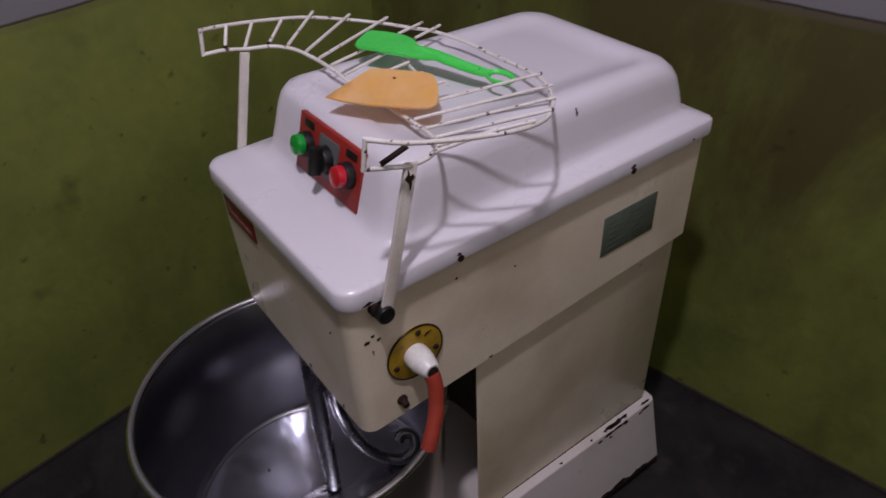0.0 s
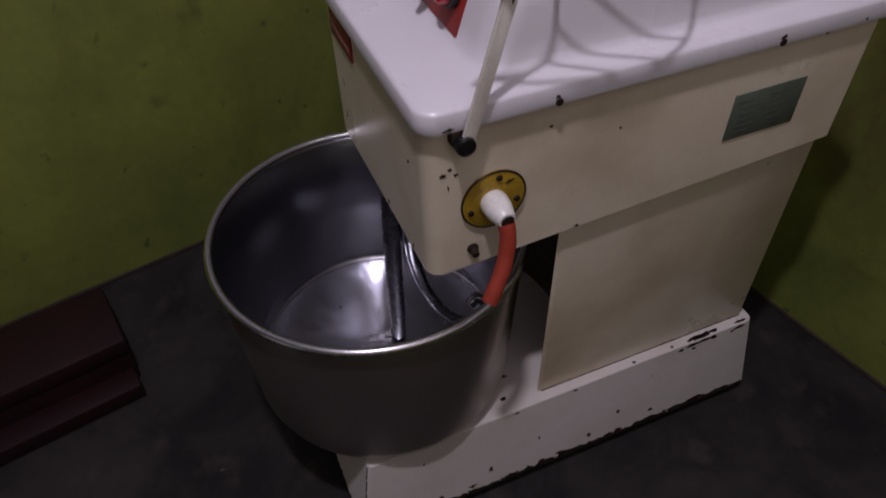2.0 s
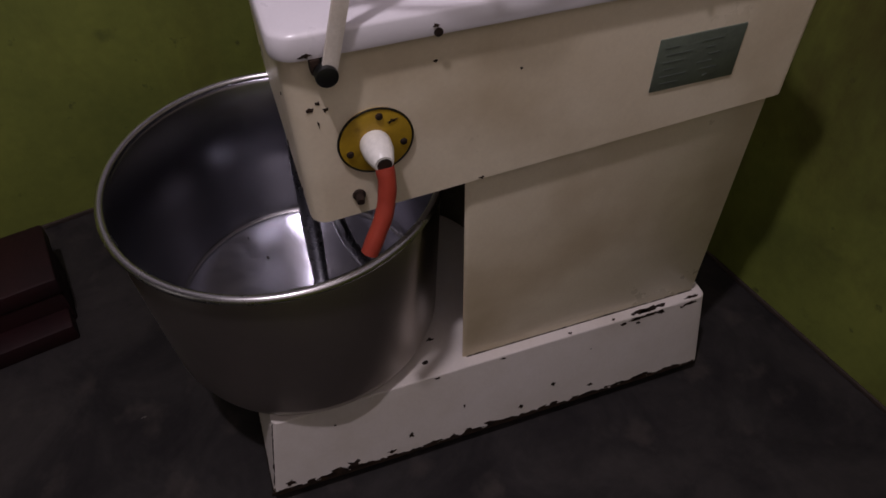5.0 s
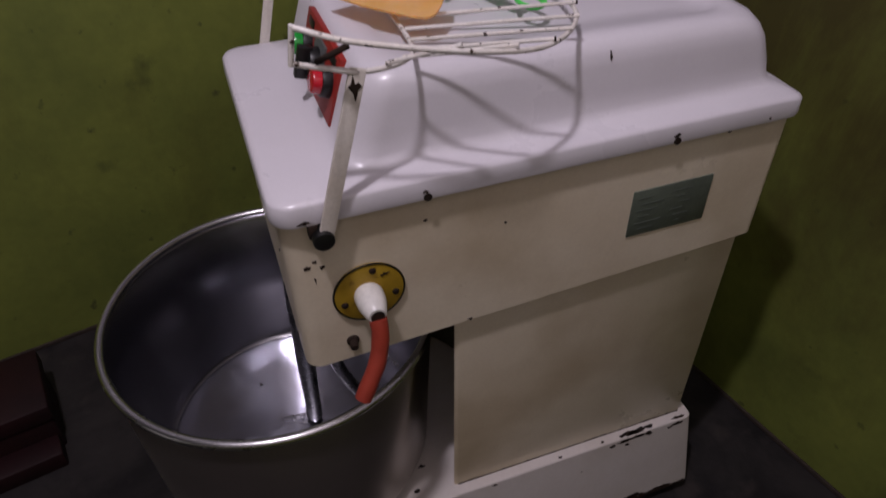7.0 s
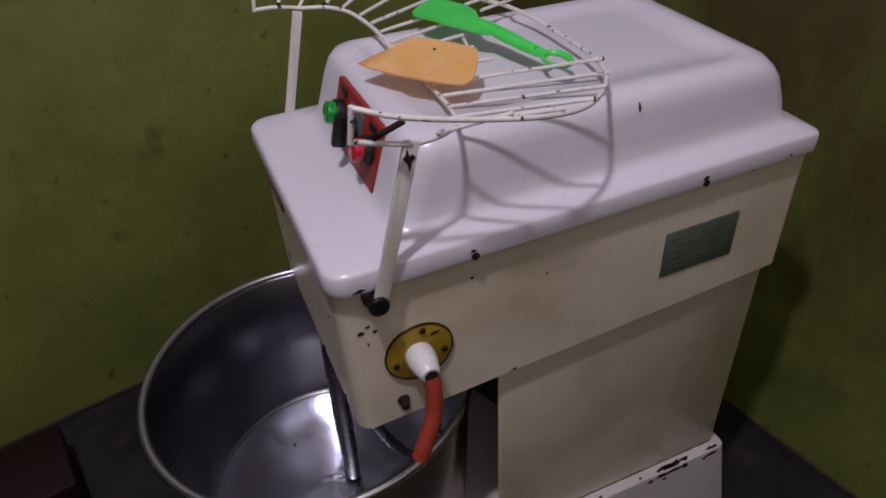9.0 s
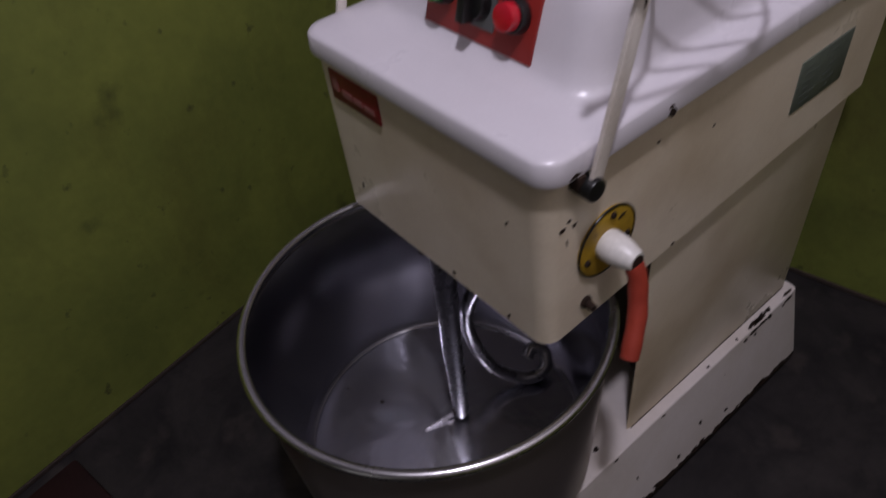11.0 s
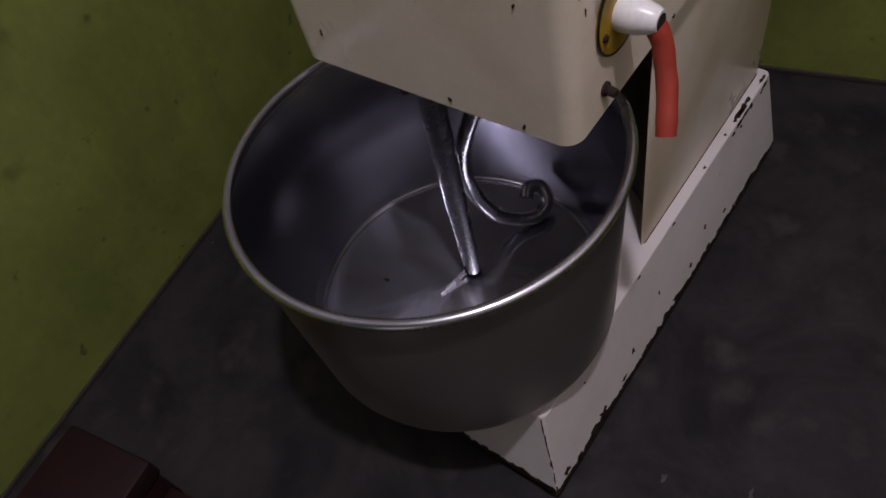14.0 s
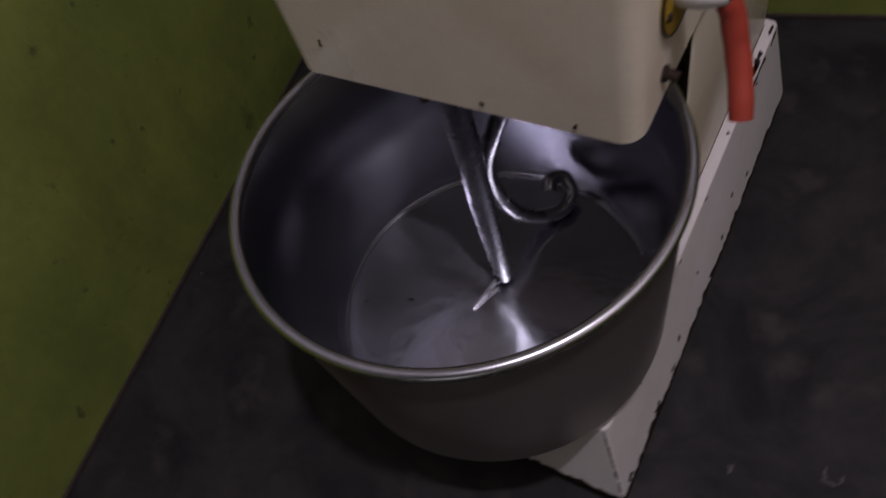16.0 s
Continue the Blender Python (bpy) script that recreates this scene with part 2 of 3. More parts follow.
# ---- mesh helpers ----


def link(name, bm, material, parent=None, label="", smooth=40):
    me = bpy.data.meshes.new(name)
    bmesh.ops.recalc_face_normals(bm, faces=bm.faces[:])
    for f in bm.faces:
        f.smooth = smooth > 0
    if smooth:
        for e in bm.edges:
            if len(e.link_faces) == 2 and e.calc_face_angle(0) > radians(smooth):
                e.smooth = False
    bm.to_mesh(me)
    bm.free()
    me.materials.append(material)
    ob = new(name, me)
    if parent:
        ob.parent = parent
    if label:
        ob["label"] = label
    return ob


part = link


def box_bm(x0, x1, y0, y1, z0, z1, bevel=0.0, seg=2):
    bm = bmesh.new()
    bmesh.ops.create_cube(bm, size=1)
    for v in bm.verts:
        v.co = ((x0 + x1) / 2 + v.co.x * (x1 - x0), (y0 + y1) / 2 + v.co.y * (y1 - y0), (z0 + z1) / 2 + v.co.z * (z1 - z0))
    if bevel:
        bmesh.ops.bevel(bm, geom=bm.edges[:], offset=bevel, segments=seg, affect="EDGES", profile=0.5)
    return bm


def ring_pts(x0, x1, y0, y1, r, z, n=8):
    """A rounded rectangle, counter-clockwise. r: one radius, or (front, back)."""
    rf, rb = r if isinstance(r, tuple) else (r, r)
    pts = []
    for cx, cy, a0, q in ((x1 - rb, y1 - rb, 0, rb), (x0 + rb, y1 - rb, 90, rb), (x0 + rf, y0 + rf, 180, rf), (x1 - rf, y0 + rf, 270, rf)):
        for k in range(n + 1):
            a = radians(a0 + 90 * k / n)
            pts.append((cx + q * math.cos(a), cy + q * math.sin(a), z))
    return pts


def loft(rings, cap0=True, cap1=True, closed=True):
    bm = bmesh.new()
    vs = [[bm.verts.new(p) for p in r] for r in rings]
    n = len(rings[0])
    for a, b in zip(vs, vs[1:]):
        for i in range(n if closed else n - 1):
            j = (i + 1) % n
            bm.faces.new((a[i], a[j], b[j], b[i]))
    if cap0:
        bm.faces.new(vs[0][::-1])
    if cap1:
        bm.faces.new(vs[-1])
    return bm


def revolve(profile, seg=96, cx=0.0, cy=0.0):
    """Profile of (radius, z); a radius of 0 closes it."""
    bm = bmesh.new()
    rows = []
    for r, z in profile:
        if r < 1e-6:
            rows.append([bm.verts.new((cx, cy, z))])
        else:
            rows.append([bm.verts.new((cx + r * math.cos(2 * math.pi * k / seg), cy + r * math.sin(2 * math.pi * k / seg), z)) for k in range(seg)])
    for a, b in zip(rows, rows[1:]):
        for k in range(seg):
            j = (k + 1) % seg
            if len(a) == 1 and len(b) > 1:
                bm.faces.new((a[0], b[j], b[k]))
            elif len(b) == 1 and len(a) > 1:
                bm.faces.new((a[k], a[j], b[0]))
            elif len(a) > 1:
                bm.faces.new((a[k], a[j], b[j], b[k]))
    return bm


def spline(pts, per=8):
    """A Catmull-Rom curve through points."""
    p = [Vector(q) for q in pts]
    p = [p[0] * 2 - p[1]] + p + [p[-1] * 2 - p[-2]]
    out = []
    for i in range(1, len(p) - 2):
        for k in range(per):
            t = k / per
            a, b, c, d = p[i - 1:i + 3]
            out.append(0.5 * (2 * b + (c - a) * t + (2 * a - 5 * b + 4 * c - d) * t * t + (3 * b - a - 3 * c + d) * t ** 3))
    return out + [p[-2]]


def tube(pts, r, seg=10, squash=1.0, rs=None):
    """A round bar along points, with closed ends."""
    pts = [Vector(p) for p in pts]
    rings, ref = [], None
    for i, p in enumerate(pts):
        d = (pts[min(i + 1, len(pts) - 1)] - pts[max(i - 1, 0)]).normalized()
        if ref is None:
            ref = d.orthogonal().normalized()
        ref = (ref - d * ref.dot(d)).normalized()
        side = d.cross(ref)
        q = rs[i] if rs else r
        rings.append([p + q * (math.cos(2 * math.pi * k / seg) * ref + squash * math.sin(2 * math.pi * k / seg) * side) for k in range(seg)])
    return loft(rings)


def cyl(a, b, r0, r1=None, seg=24, bevel=0.0):
    """A cylinder or cone from a to b with softened ends."""
    a, b = Vector(a), Vector(b)
    r1 = r0 if r1 is None else r1
    d = (b - a).normalized()
    if not bevel:
        return tube([a, b], r0, seg, rs=[r0, r1])
    return tube([a, a + d * bevel * 0.3, a + d * bevel, b - d * bevel, b - d * bevel * 0.3, b], r0, seg,
                rs=[r0 - bevel, r0 - bevel * 0.3, r0, r1, r1 - bevel * 0.3, r1 - bevel])


def outline(pts, z0, z1, bend=None, bevel=0.0):
    """A flat piece from an outline in plan, of real thickness; bend moves its points up."""
    bm = bmesh.new()
    low = [bm.verts.new((x, y, z0)) for x, y in pts]
    bm.faces.new(low)
    ext = bmesh.ops.extrude_face_region(bm, geom=bm.faces[:])
    for v in ext["geom"]:
        if isinstance(v, bmesh.types.BMVert):
            v.co.z = z1
    if bevel:
        bmesh.ops.bevel(bm, geom=[e for e in bm.edges if abs(e.verts[0].co.z - e.verts[1].co.z) < 1e-6], offset=bevel, segments=2, affect="EDGES")
    if bend:
        bmesh.ops.triangulate(bm, faces=[f for f in bm.faces if len(f.verts) > 4])
        bmesh.ops.subdivide_edges(bm, edges=[e for e in bm.edges if e.calc_length() > 0.03], cuts=2, use_grid_fill=True)
        for v in bm.verts:
            v.co.z += bend(v.co.x, v.co.y)
    return bm


def chip(rng, o, u, v, su, sv):
    """A flake of bare metal where paint came off: an uneven scrap a fraction of a millimetre proud."""
    o, u, v = Vector(o), Vector(u).normalized(), Vector(v).normalized()
    w = u.cross(v)
    bm = bmesh.new()
    k = 11
    pts = []
    for i in range(k):
        a = 2 * math.pi * i / k
        q = rng.uniform(0.3, 1.2)
        pts.append((q * math.cos(a) * su, q * math.sin(a) * sv))
    lo = [bm.verts.new(o + u * a + v * b - w * 0.002) for a, b in pts]
    hi = [bm.verts.new(o + u * a + v * b + w * 0.0006) for a, b in pts]
    for i in range(k):
        j = (i + 1) % k
        bm.faces.new((lo[i], lo[j], hi[j], hi[i]))
    bm.faces.new(hi)
    return bm


# ---- the room ----
W, D, H, T = ROOM_W, ROOM_D, 2.7, 0.15


def room_piece(name, bm, material, label, category, kind="structure"):
    ob = link(name, bm, material, smooth=0)
    ob.matrix_world = ROOM
    return tagged(ob, label, category, kind=kind)


room_piece("floor", box_bm(-T, W + T, -D - T, T, -0.1, 0), M_FLOOR, "dark worn cement floor with pale scuffs", "floor")
room_piece("ceiling", box_bm(-T, W + T, -D - T, T, H, H + 0.1), M_CEIL, "plain grey plaster ceiling", "ceiling")
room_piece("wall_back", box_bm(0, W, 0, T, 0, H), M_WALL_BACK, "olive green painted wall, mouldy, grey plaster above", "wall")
wall_side = room_piece("wall_side", box_bm(-T, 0, -D - T, T, 0, H), M_WALL, "olive green painted wall with dark mould spots", "wall")
# unseen wall, kept near and pale to bounce light onto the machine's side
room_piece("wall_right", box_bm(W, W + T, -D - T, T, 0, H), M_WALL_BOUNCE, "unseen olive green wall with pale plaster added to bounce light", "wall")
# unseen front wall, its opening made up to hold the fill light
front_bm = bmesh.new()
for x0, x1, z0, z1 in ((0, FILL_X, 0, H), (FILL_X + FILL_W, W, 0, H), (FILL_X, FILL_X + FILL_W, FILL_H, H)):
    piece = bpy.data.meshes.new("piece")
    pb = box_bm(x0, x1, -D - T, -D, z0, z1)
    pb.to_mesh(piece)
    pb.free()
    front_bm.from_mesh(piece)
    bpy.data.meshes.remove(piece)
room_piece("wall_front", front_bm, M_WALL, "unseen olive green wall with an opening added for the fill light", "wall")

# ---- the mixer ----
CX = -0.225          # middle of the machine
mixer = new("dough_mixer")
mixer.location = (CX, 0.39, FLOOR)
tagged(mixer, "cream and white enamelled spiral dough mixer with steel bowl, paint chipped", "mixer")


def mpart(name, bm, material, parent=None, label="", smooth=40):
    """A part of the mixer, given in world metres."""
    ob = link(name, bm, material, parent or mixer, label, smooth)
    if parent is None:
        ob.matrix_parent_inverse = Matrix.Translation((-CX, -0.39, -FLOOR))
    return ob


rng = random.Random(7)

# base: a tapered plinth on four feet
base = mpart("base", loft([ring_pts(CX - 0.219, CX + 0.219, 0.006, 0.774, 0.008, 0.0, 3), ring_pts(CX - 0.225, CX + 0.225, 0, 0.780, 0.008, 0.004, 3),
                           ring_pts(CX - 0.194, CX + 0.194, 0.030, 0.773, 0.012, 0.1585, 3), ring_pts(CX - 0.1925, CX + 0.1925, 0.0315, 0.7715, 0.012, 0.160, 3)]),
             M_BASE, label="tapered white plinth with chipped, rusty lower edge", smooth=18)
for sx in (-1, 1):
    for y in (0.07, 0.70):
        mpart("foot", cyl((CX + sx * 0.165, y, FLOOR), (CX + sx * 0.165, y, 0.006), 0.028, 0.022, 20, 0.002), M_BLACK)

# chips along the bottom edge, the front corner and the upper edge
SIDE_V = Vector((-0.031, 0, 0.1545))


def side_x(z):
    return -0.031 * (z - 0.004) / 0.1545 + 0.0002


for i in range(64):
    y = 0.01 + 0.75 * rng.random() ** 1.2
    s = rng.uniform(0.3, 1.0)
    mpart("paint_chip", chip(rng, (side_x(0.004 + 0.008 * s), y, 0.004 + 0.008 * s), (0, 1, 0), SIDE_V, 0.006 + 0.018 * s * rng.random(), 0.002 + 0.006 * s * rng.random()), M_RUST, base)
for y, z, su, sv in ((0.135, 0.018, 0.016, 0.012), (0.105, 0.015, 0.02, 0.009), (0.03, 0.022, 0.012, 0.010), (0.235, 0.045, 0.005, 0.006), (0.49, 0.06, 0.004, 0.005),
                     (0.20, 0.02, 0.009, 0.004), (0.33, 0.075, 0.002, 0.006), (0.43, 0.03, 0.005, 0.005), (0.56, 0.03, 0.006, 0.004), (0.12, 0.12, 0.003, 0.002)):
    mpart("paint_chip", chip(rng, (side_x(z), y, z), (0, 1, 0), SIDE_V, su, sv), M_RUST, base)
for y, z, su, sv in ((0.665, 0.155, 0.012, 0.004), (0.64, 0.153, 0.009, 0.005), (0.615, 0.151, 0.006, 0.004), (0.688, 0.152, 0.006, 0.005), (0.742, 0.153, 0.012, 0.004), (0.728, 0.150, 0.005, 0.003),
                     (0.645, 0.144, 0.005, 0.003), (0.40, 0.155, 0.006, 0.002), (0.29, 0.155, 0.005, 0.002)):
    mpart("paint_chip", chip(rng, (side_x(z), y, z), (0, 1, 0), SIDE_V, su, sv), M_RUST, base)
for y, su in ((0.652, 0.010), (0.672, 0.014), (0.692, 0.008), (0.636, 0.007), (0.745, 0.011), (0.60, 0.004), (0.52, 0.004)):
    mpart("paint_chip", chip(rng, (-0.0355 - 0.004 * rng.random(), y, 0.1602), (0, 1, 0), (-1, 0, 0), su, 0.003), M_RUST, base)
for y, su, sv in ((0.648, 0.020, 0.0045), (0.668, 0.022, 0.0055), (0.690, 0.013, 0.004), (0.752, 0.012, 0.003)):
    mpart("paint_chip", chip(rng, (-0.037, y, 0.1604), (0, 1, 0), (-1, 0, 0), su, sv), M_RUST, base)
    mpart("paint_chip", chip(rng, (side_x(0.1545), y - 0.006, 0.1545), (0, 1, 0), SIDE_V, su * 0.8, 0.0035), M_RUST, base)
for x, y in ((-0.06, 0.28), (-0.075, 0.24), (-0.10, 0.30)):
    mpart("paint_chip", chip(rng, (x, y, 0.1602), (0, 1, 0), (-1, 0, 0), 0.006, 0.004), M_RUST, base)
FRONT_V = Vector((0, 0.030, 0.151))
for i in range(16):
    x = -0.005 - 0.26 * rng.random()
    mpart("paint_chip", chip(rng, (x, 0.0005, 0.008), (1, 0, 0), FRONT_V, 0.006 + 0.012 * rng.random(), 0.003 + 0.006 * rng.random()), M_RUST, base)
for k in range(6):
    z = 0.012 + 0.026 * k
    mpart("paint_chip", chip(rng, (-0.0015 - 0.034 * z / 0.151, 0.0295 * z / 0.151 + 0.001, z), (1, 1, 0), (-0.2, 0.2, 1), 0.0016, 0.015), M_RUST, base)



def worn_edge(o, along, up, length, low, high, seed):
    """A ragged strip of bare metal along a lower edge, a fraction of a millimetre proud."""
    o, along, up = Vector(o), Vector(along).normalized(), Vector(up).normalized()
    out = along.cross(up)
    out = out if out.x - out.y > 0 else -out
    n = int(length / 0.0035)
    rows = []
    for k in range(n + 1):
        a = length * k / n
        h = 0.5 + 0.9 * noise.noise(Vector((a * 26, seed, 0))) + 0.8 * noise.noise(Vector((a * 120, seed, 3)))
        p = o + along * a
        rows.append((p - out * 0.002 - up * 0.002, p + out * 0.0007 - up * 0.002, p + out * 0.0007 + up * (low + high * min(max(h, 0.0), 1.3)), p - out * 0.002 + up * (low + high * min(max(h, 0.0), 1.3))))
    return loft(rows)


mpart("worn_edge", worn_edge((0.0, 0.006, 0.004), (0, 1, 0), SIDE_V, 0.766, 0.0012, 0.0062, 1.0), M_RUST, base, "bare rusty lower edge", 0)
mpart("worn_edge", worn_edge((-0.006, 0.0, 0.004), (-1, 0, 0), FRONT_V, 0.43, 0.001, 0.008, 7.0), M_RUST, base, "bare rusty lower edge", 0)
mpart("worn_edge", worn_edge((-0.0492, 0.345, 0.1590), (0, 1, 0), (0, 0, 1), 0.41, 0.0012, 0.0022, 12.0), M_RUST, base, "dark joint under the neck", 0)

# neck and housing


def neck_ring(z, q=0.1755, depth=0.12):
    """Square at the back, hollowed in front round the bowl, deepened for shade."""
    back = [(CX + q - 0.006, 0.761, z), (CX - q + 0.006, 0.761, z), (CX - q, 0.755, z), (CX - q, 0.346, z), (CX - q + 0.001, 0.342, z)]
    arc = [(CX + (q - 0.003) * math.sin(a), 0.339 + depth * math.cos(a), z) for a in [-math.pi / 2 + math.pi * k / 24 for k in range(25)]]
    return back + arc + [(CX + q - 0.001, 0.342, z), (CX + q, 0.346, z), (CX + q, 0.755, z)]


neck = mpart("neck", loft([neck_ring(0.158), neck_ring(0.560)]), M_CREAM, label="cream neck with a hollow front coloured dark for shade", smooth=50)
# the hollow's inner faces get the shade behind the bowl as a dark colour
neck.data.materials.append(M_HOLLOW_SHADE)
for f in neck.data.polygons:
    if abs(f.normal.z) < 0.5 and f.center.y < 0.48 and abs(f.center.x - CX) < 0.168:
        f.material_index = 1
HX0, HX1 = CX - 0.178, CX + 0.186


def sloped(ring):
    """The lower edge drops a little towards the front."""
    return [(x, y, z + 0.053 * (y - 0.15)) for x, y, z in ring]


housing = mpart("housing", loft([sloped(ring_pts(HX0 + 0.003, HX1 - 0.003, 0.155, 0.766, (0.017, 0.008), 0.5315, 8)), sloped(ring_pts(HX0, HX1, 0.151, 0.769, (0.020, 0.010), 0.5345, 8)),
                                 ring_pts(HX0, HX1, 0.148, 0.769, (0.022, 0.010), 0.772, 8)]), M_CREAM, label="yellowed cream gearbox housing")
for o, su, sv in (((HX1, 0.170, 0.690), 0.004, 0.004), ((HX1, 0.178, 0.697), 0.0025, 0.0025), ((HX1, 0.185, 0.688), 0.003, 0.003), ((HX1, 0.176, 0.672), 0.0012, 0.005),
                  ((HX1, 0.300, 0.718), 0.003, 0.002), ((HX1, 0.355, 0.548), 0.004, 0.003), ((HX1, 0.68, 0.745), 0.003, 0.003), ((HX1, 0.395, 0.688), 0.002, 0.002)):
    mpart("paint_chip", chip(rng, o, (0, 1, 0), (0, 0, 1), su, sv), M_RUST, housing)
for o, su, sv in (((CX + 0.04, 0.1505, 0.545), 0.003, 0.003), ((CX + 0.135, 0.1488, 0.682), 0.002, 0.002), ((CX - 0.13, 0.1502, 0.58), 0.002, 0.004), ((CX + 0.13, 0.1506, 0.542), 0.0025, 0.005)):
    mpart("paint_chip", chip(rng, o, (1, 0, 0), (0, 0, 1), su, sv), M_RUST, housing)

# lid: a flanged cover with a hump

def hump_ring(*a):
    """The top of the hump falls a little towards the back."""
    return [(x, y, z - 0.032 * max(0.0, y - 0.34) * min(1.0, (z - 0.80) / 0.06)) for x, y, z in ring_pts(*a)]


lid = mpart("lid", loft([
    ring_pts(CX - 0.180, CX + 0.190, 0.147, 0.768, (0.034, 0.012), 0.753, 8),
    ring_pts(CX - 0.185, CX + 0.195, 0.142, 0.773, (0.025, 0.014), 0.752, 8),
    ring_pts(CX - 0.186, CX + 0.196, 0.141, 0.774, (0.025, 0.014), 0.757, 8),
    ring_pts(CX - 0.185, CX + 0.195, 0.142, 0.773, (0.025, 0.012), 0.7735, 8),
    ring_pts(CX - 0.1835, CX + 0.1935, 0.1440, 0.7705, (0.025, 0.012), 0.7770, 8),
    ring_pts(CX - 0.178, CX + 0.187, 0.150, 0.766, (0.025, 0.014), 0.7785, 8),
    ring_pts(CX - 0.170, CX + 0.168, 0.205, 0.757, (0.036, 0.018), 0.781, 8),
    ring_pts(CX - 0.166, CX + 0.162, 0.220, 0.753, (0.034, 0.022), 0.785, 8),
    ring_pts(CX - 0.164, CX + 0.159, 0.229, 0.751, (0.034, 0.026), 0.793, 8),
    hump_ring(CX - 0.162, CX + 0.157, 0.235, 0.749, (0.034, 0.028), 0.812, 8),
    hump_ring(CX - 0.160, CX + 0.155, 0.246, 0.741, (0.034, 0.032), 0.846, 8),
    hump_ring(CX - 0.157, CX + 0.152, 0.252, 0.735, (0.034, 0.036), 0.861, 8),
    hump_ring(CX - 0.150, CX + 0.146, 0.258, 0.726, (0.034, 0.04), 0.871, 8),
    hump_ring(CX - 0.139, CX + 0.136, 0.268, 0.714, (0.034, 0.04), 0.875, 8),
    hump_ring(CX - 0.1155, CX + 0.1155, 0.292, 0.690, (0.03, 0.03), 0.876, 8),
    hump_ring(CX - 0.112, CX + 0.112, 0.297, 0.686, (0.03, 0.03), 0.8715, 8),
    hump_ring(CX - 0.080, CX + 0.080, 0.325, 0.646, (0.03, 0.03), 0.8715, 8),
    hump_ring(CX - 0.012, CX + 0.012, 0.470, 0.500, (0.01, 0.01), 0.8715, 8)], cap0=False),
    M_LID, label="glossy white enamelled lid with a raised hump", smooth=60)
# solid dark discs for the lid's notches; the shade inside is their colour
for y in (0.301, 0.599):
    mpart("notch", cyl((CX + 0.190, y, 0.7555), (CX + 0.1970, y, 0.7555), 0.0048, 0.0046, 14), M_RUST, lid, "dark disc for a shaded notch in the lid edge")
    mpart("paint_chip", chip(rng, (CX + 0.1963, y - 0.002, 0.763), (0, 1, 0), (0, 0, 1), 0.004, 0.003), M_RUST, lid)
for o, u, v, su, sv in (((CX + 0.1962, 0.172, 0.757), (0, 1, 0), (0, 0, 1), 0.007, 0.003), ((CX + 0.1537, 0.523, 0.853), (0, 1, 0), (-0.3, 0, 1), 0.0014, 0.005),
                        ((CX + 0.1962, 0.725, 0.758), (0, 1, 0), (0, 0, 1), 0.002, 0.002)):
    mpart("paint_chip", chip(rng, o, u, v, su, sv), M_RUST, lid)

# control panel on the sloping front of the hump
PN = Vector((0, -0.9615, 0.2747))          # out of the panel
PU, PV = Vector((1, 0, 0)), Vector((0, 0.2747, 0.9615))
PO = Vector((CX + 0.0135, 0.2415, 0.8290))


def on_panel(u, v, w=0.0):
    return PO + PU * u + PV * v + PN * w


def panel_box(u, v, su, sv, w0, w1, bevel=0.001):
    bm = box_bm(-su, su, -sv, sv, w0, w1, bevel)
    m = Matrix((PU, PV, PN)).transposed().to_4x4()
    m.translation = on_panel(u, v)
    bmesh.ops.transform(bm, matrix=m, verts=bm.verts[:])
    return bm


panel = mpart("control_panel", panel_box(0, 0, 0.0755, 0.0380, -0.010, 0.0045), M_RED, label="red control panel plate")
mpart("label_plate", panel_box(-0.050, 0.028, 0.012, 0.0048, 0.003, 0.0055, 0.0005), M_BLACK, panel)
mpart("label_plate", panel_box(0.052, 0.028, 0.012, 0.0048, 0.003, 0.0055, 0.0005), M_BLACK, panel)
for u, m, nm in ((-0.049, M_GREEN, "green_button"), (0.051, M_REDLENS, "red_button")):
    mpart("bezel", cyl(on_panel(u, 0.002, 0.002), on_panel(u, 0.002, 0.015), 0.0172, 0.0160, 28, 0.001), M_BLACK, panel)
    mpart(nm, cyl(on_panel(u, 0.002, 0.008), on_panel(u, 0.002, 0.025), 0.0138, 0.0132, 28, 0.0025), m, panel, "round " + nm.split("_")[0] + " lens")
mpart("switch_plate", panel_box(0.002, 0.003, 0.0225, 0.0255, 0.003, 0.0070, 0.001), M_GREYPL, panel, "grey square switch plate")
mpart("rotary_switch", cyl(on_panel(0.001, 0.001, 0.004), on_panel(0.001, 0.001, 0.018), 0.0185, 0.0165, 28, 0.002), M_BLACK, panel, "black rotary switch")
mpart("switch_grip", panel_box(0.001, 0.001, 0.0055, 0.0185, 0.014, 0.030, 0.002), M_BLACK, panel)

# nameplate, sticker
plate = mpart("nameplate", box_bm(HX1 - 0.002, HX1 + 0.0016, 0.562, 0.674, 0.618, 0.687, 0.0006), M_PLATE, label="grey-green metal rating plate with illegible print")
for k in range(6):
    z = 0.676 - 0.0095 * k
    a, b = (0.57 + 0.004 * (k % 2), 0.588 + 0.009 * (k * 2 % 3)), (0.618 + 0.006 * (k % 3), 0.646 - 0.009 * (k % 2))
    for y0, y1 in (a, b):
        mpart("print_bar", box_bm(HX1 + 0.001, HX1 + 0.0021, y0, y1, z - 0.0016, z), M_PRINT, plate, smooth=0)
stick = mpart("sticker", box_bm(CX - 0.146, CX - 0.055, 0.1462, 0.150, 0.704, 0.741, 0.0005), M_STICK, label="dark red sticker with pale lettering strokes")
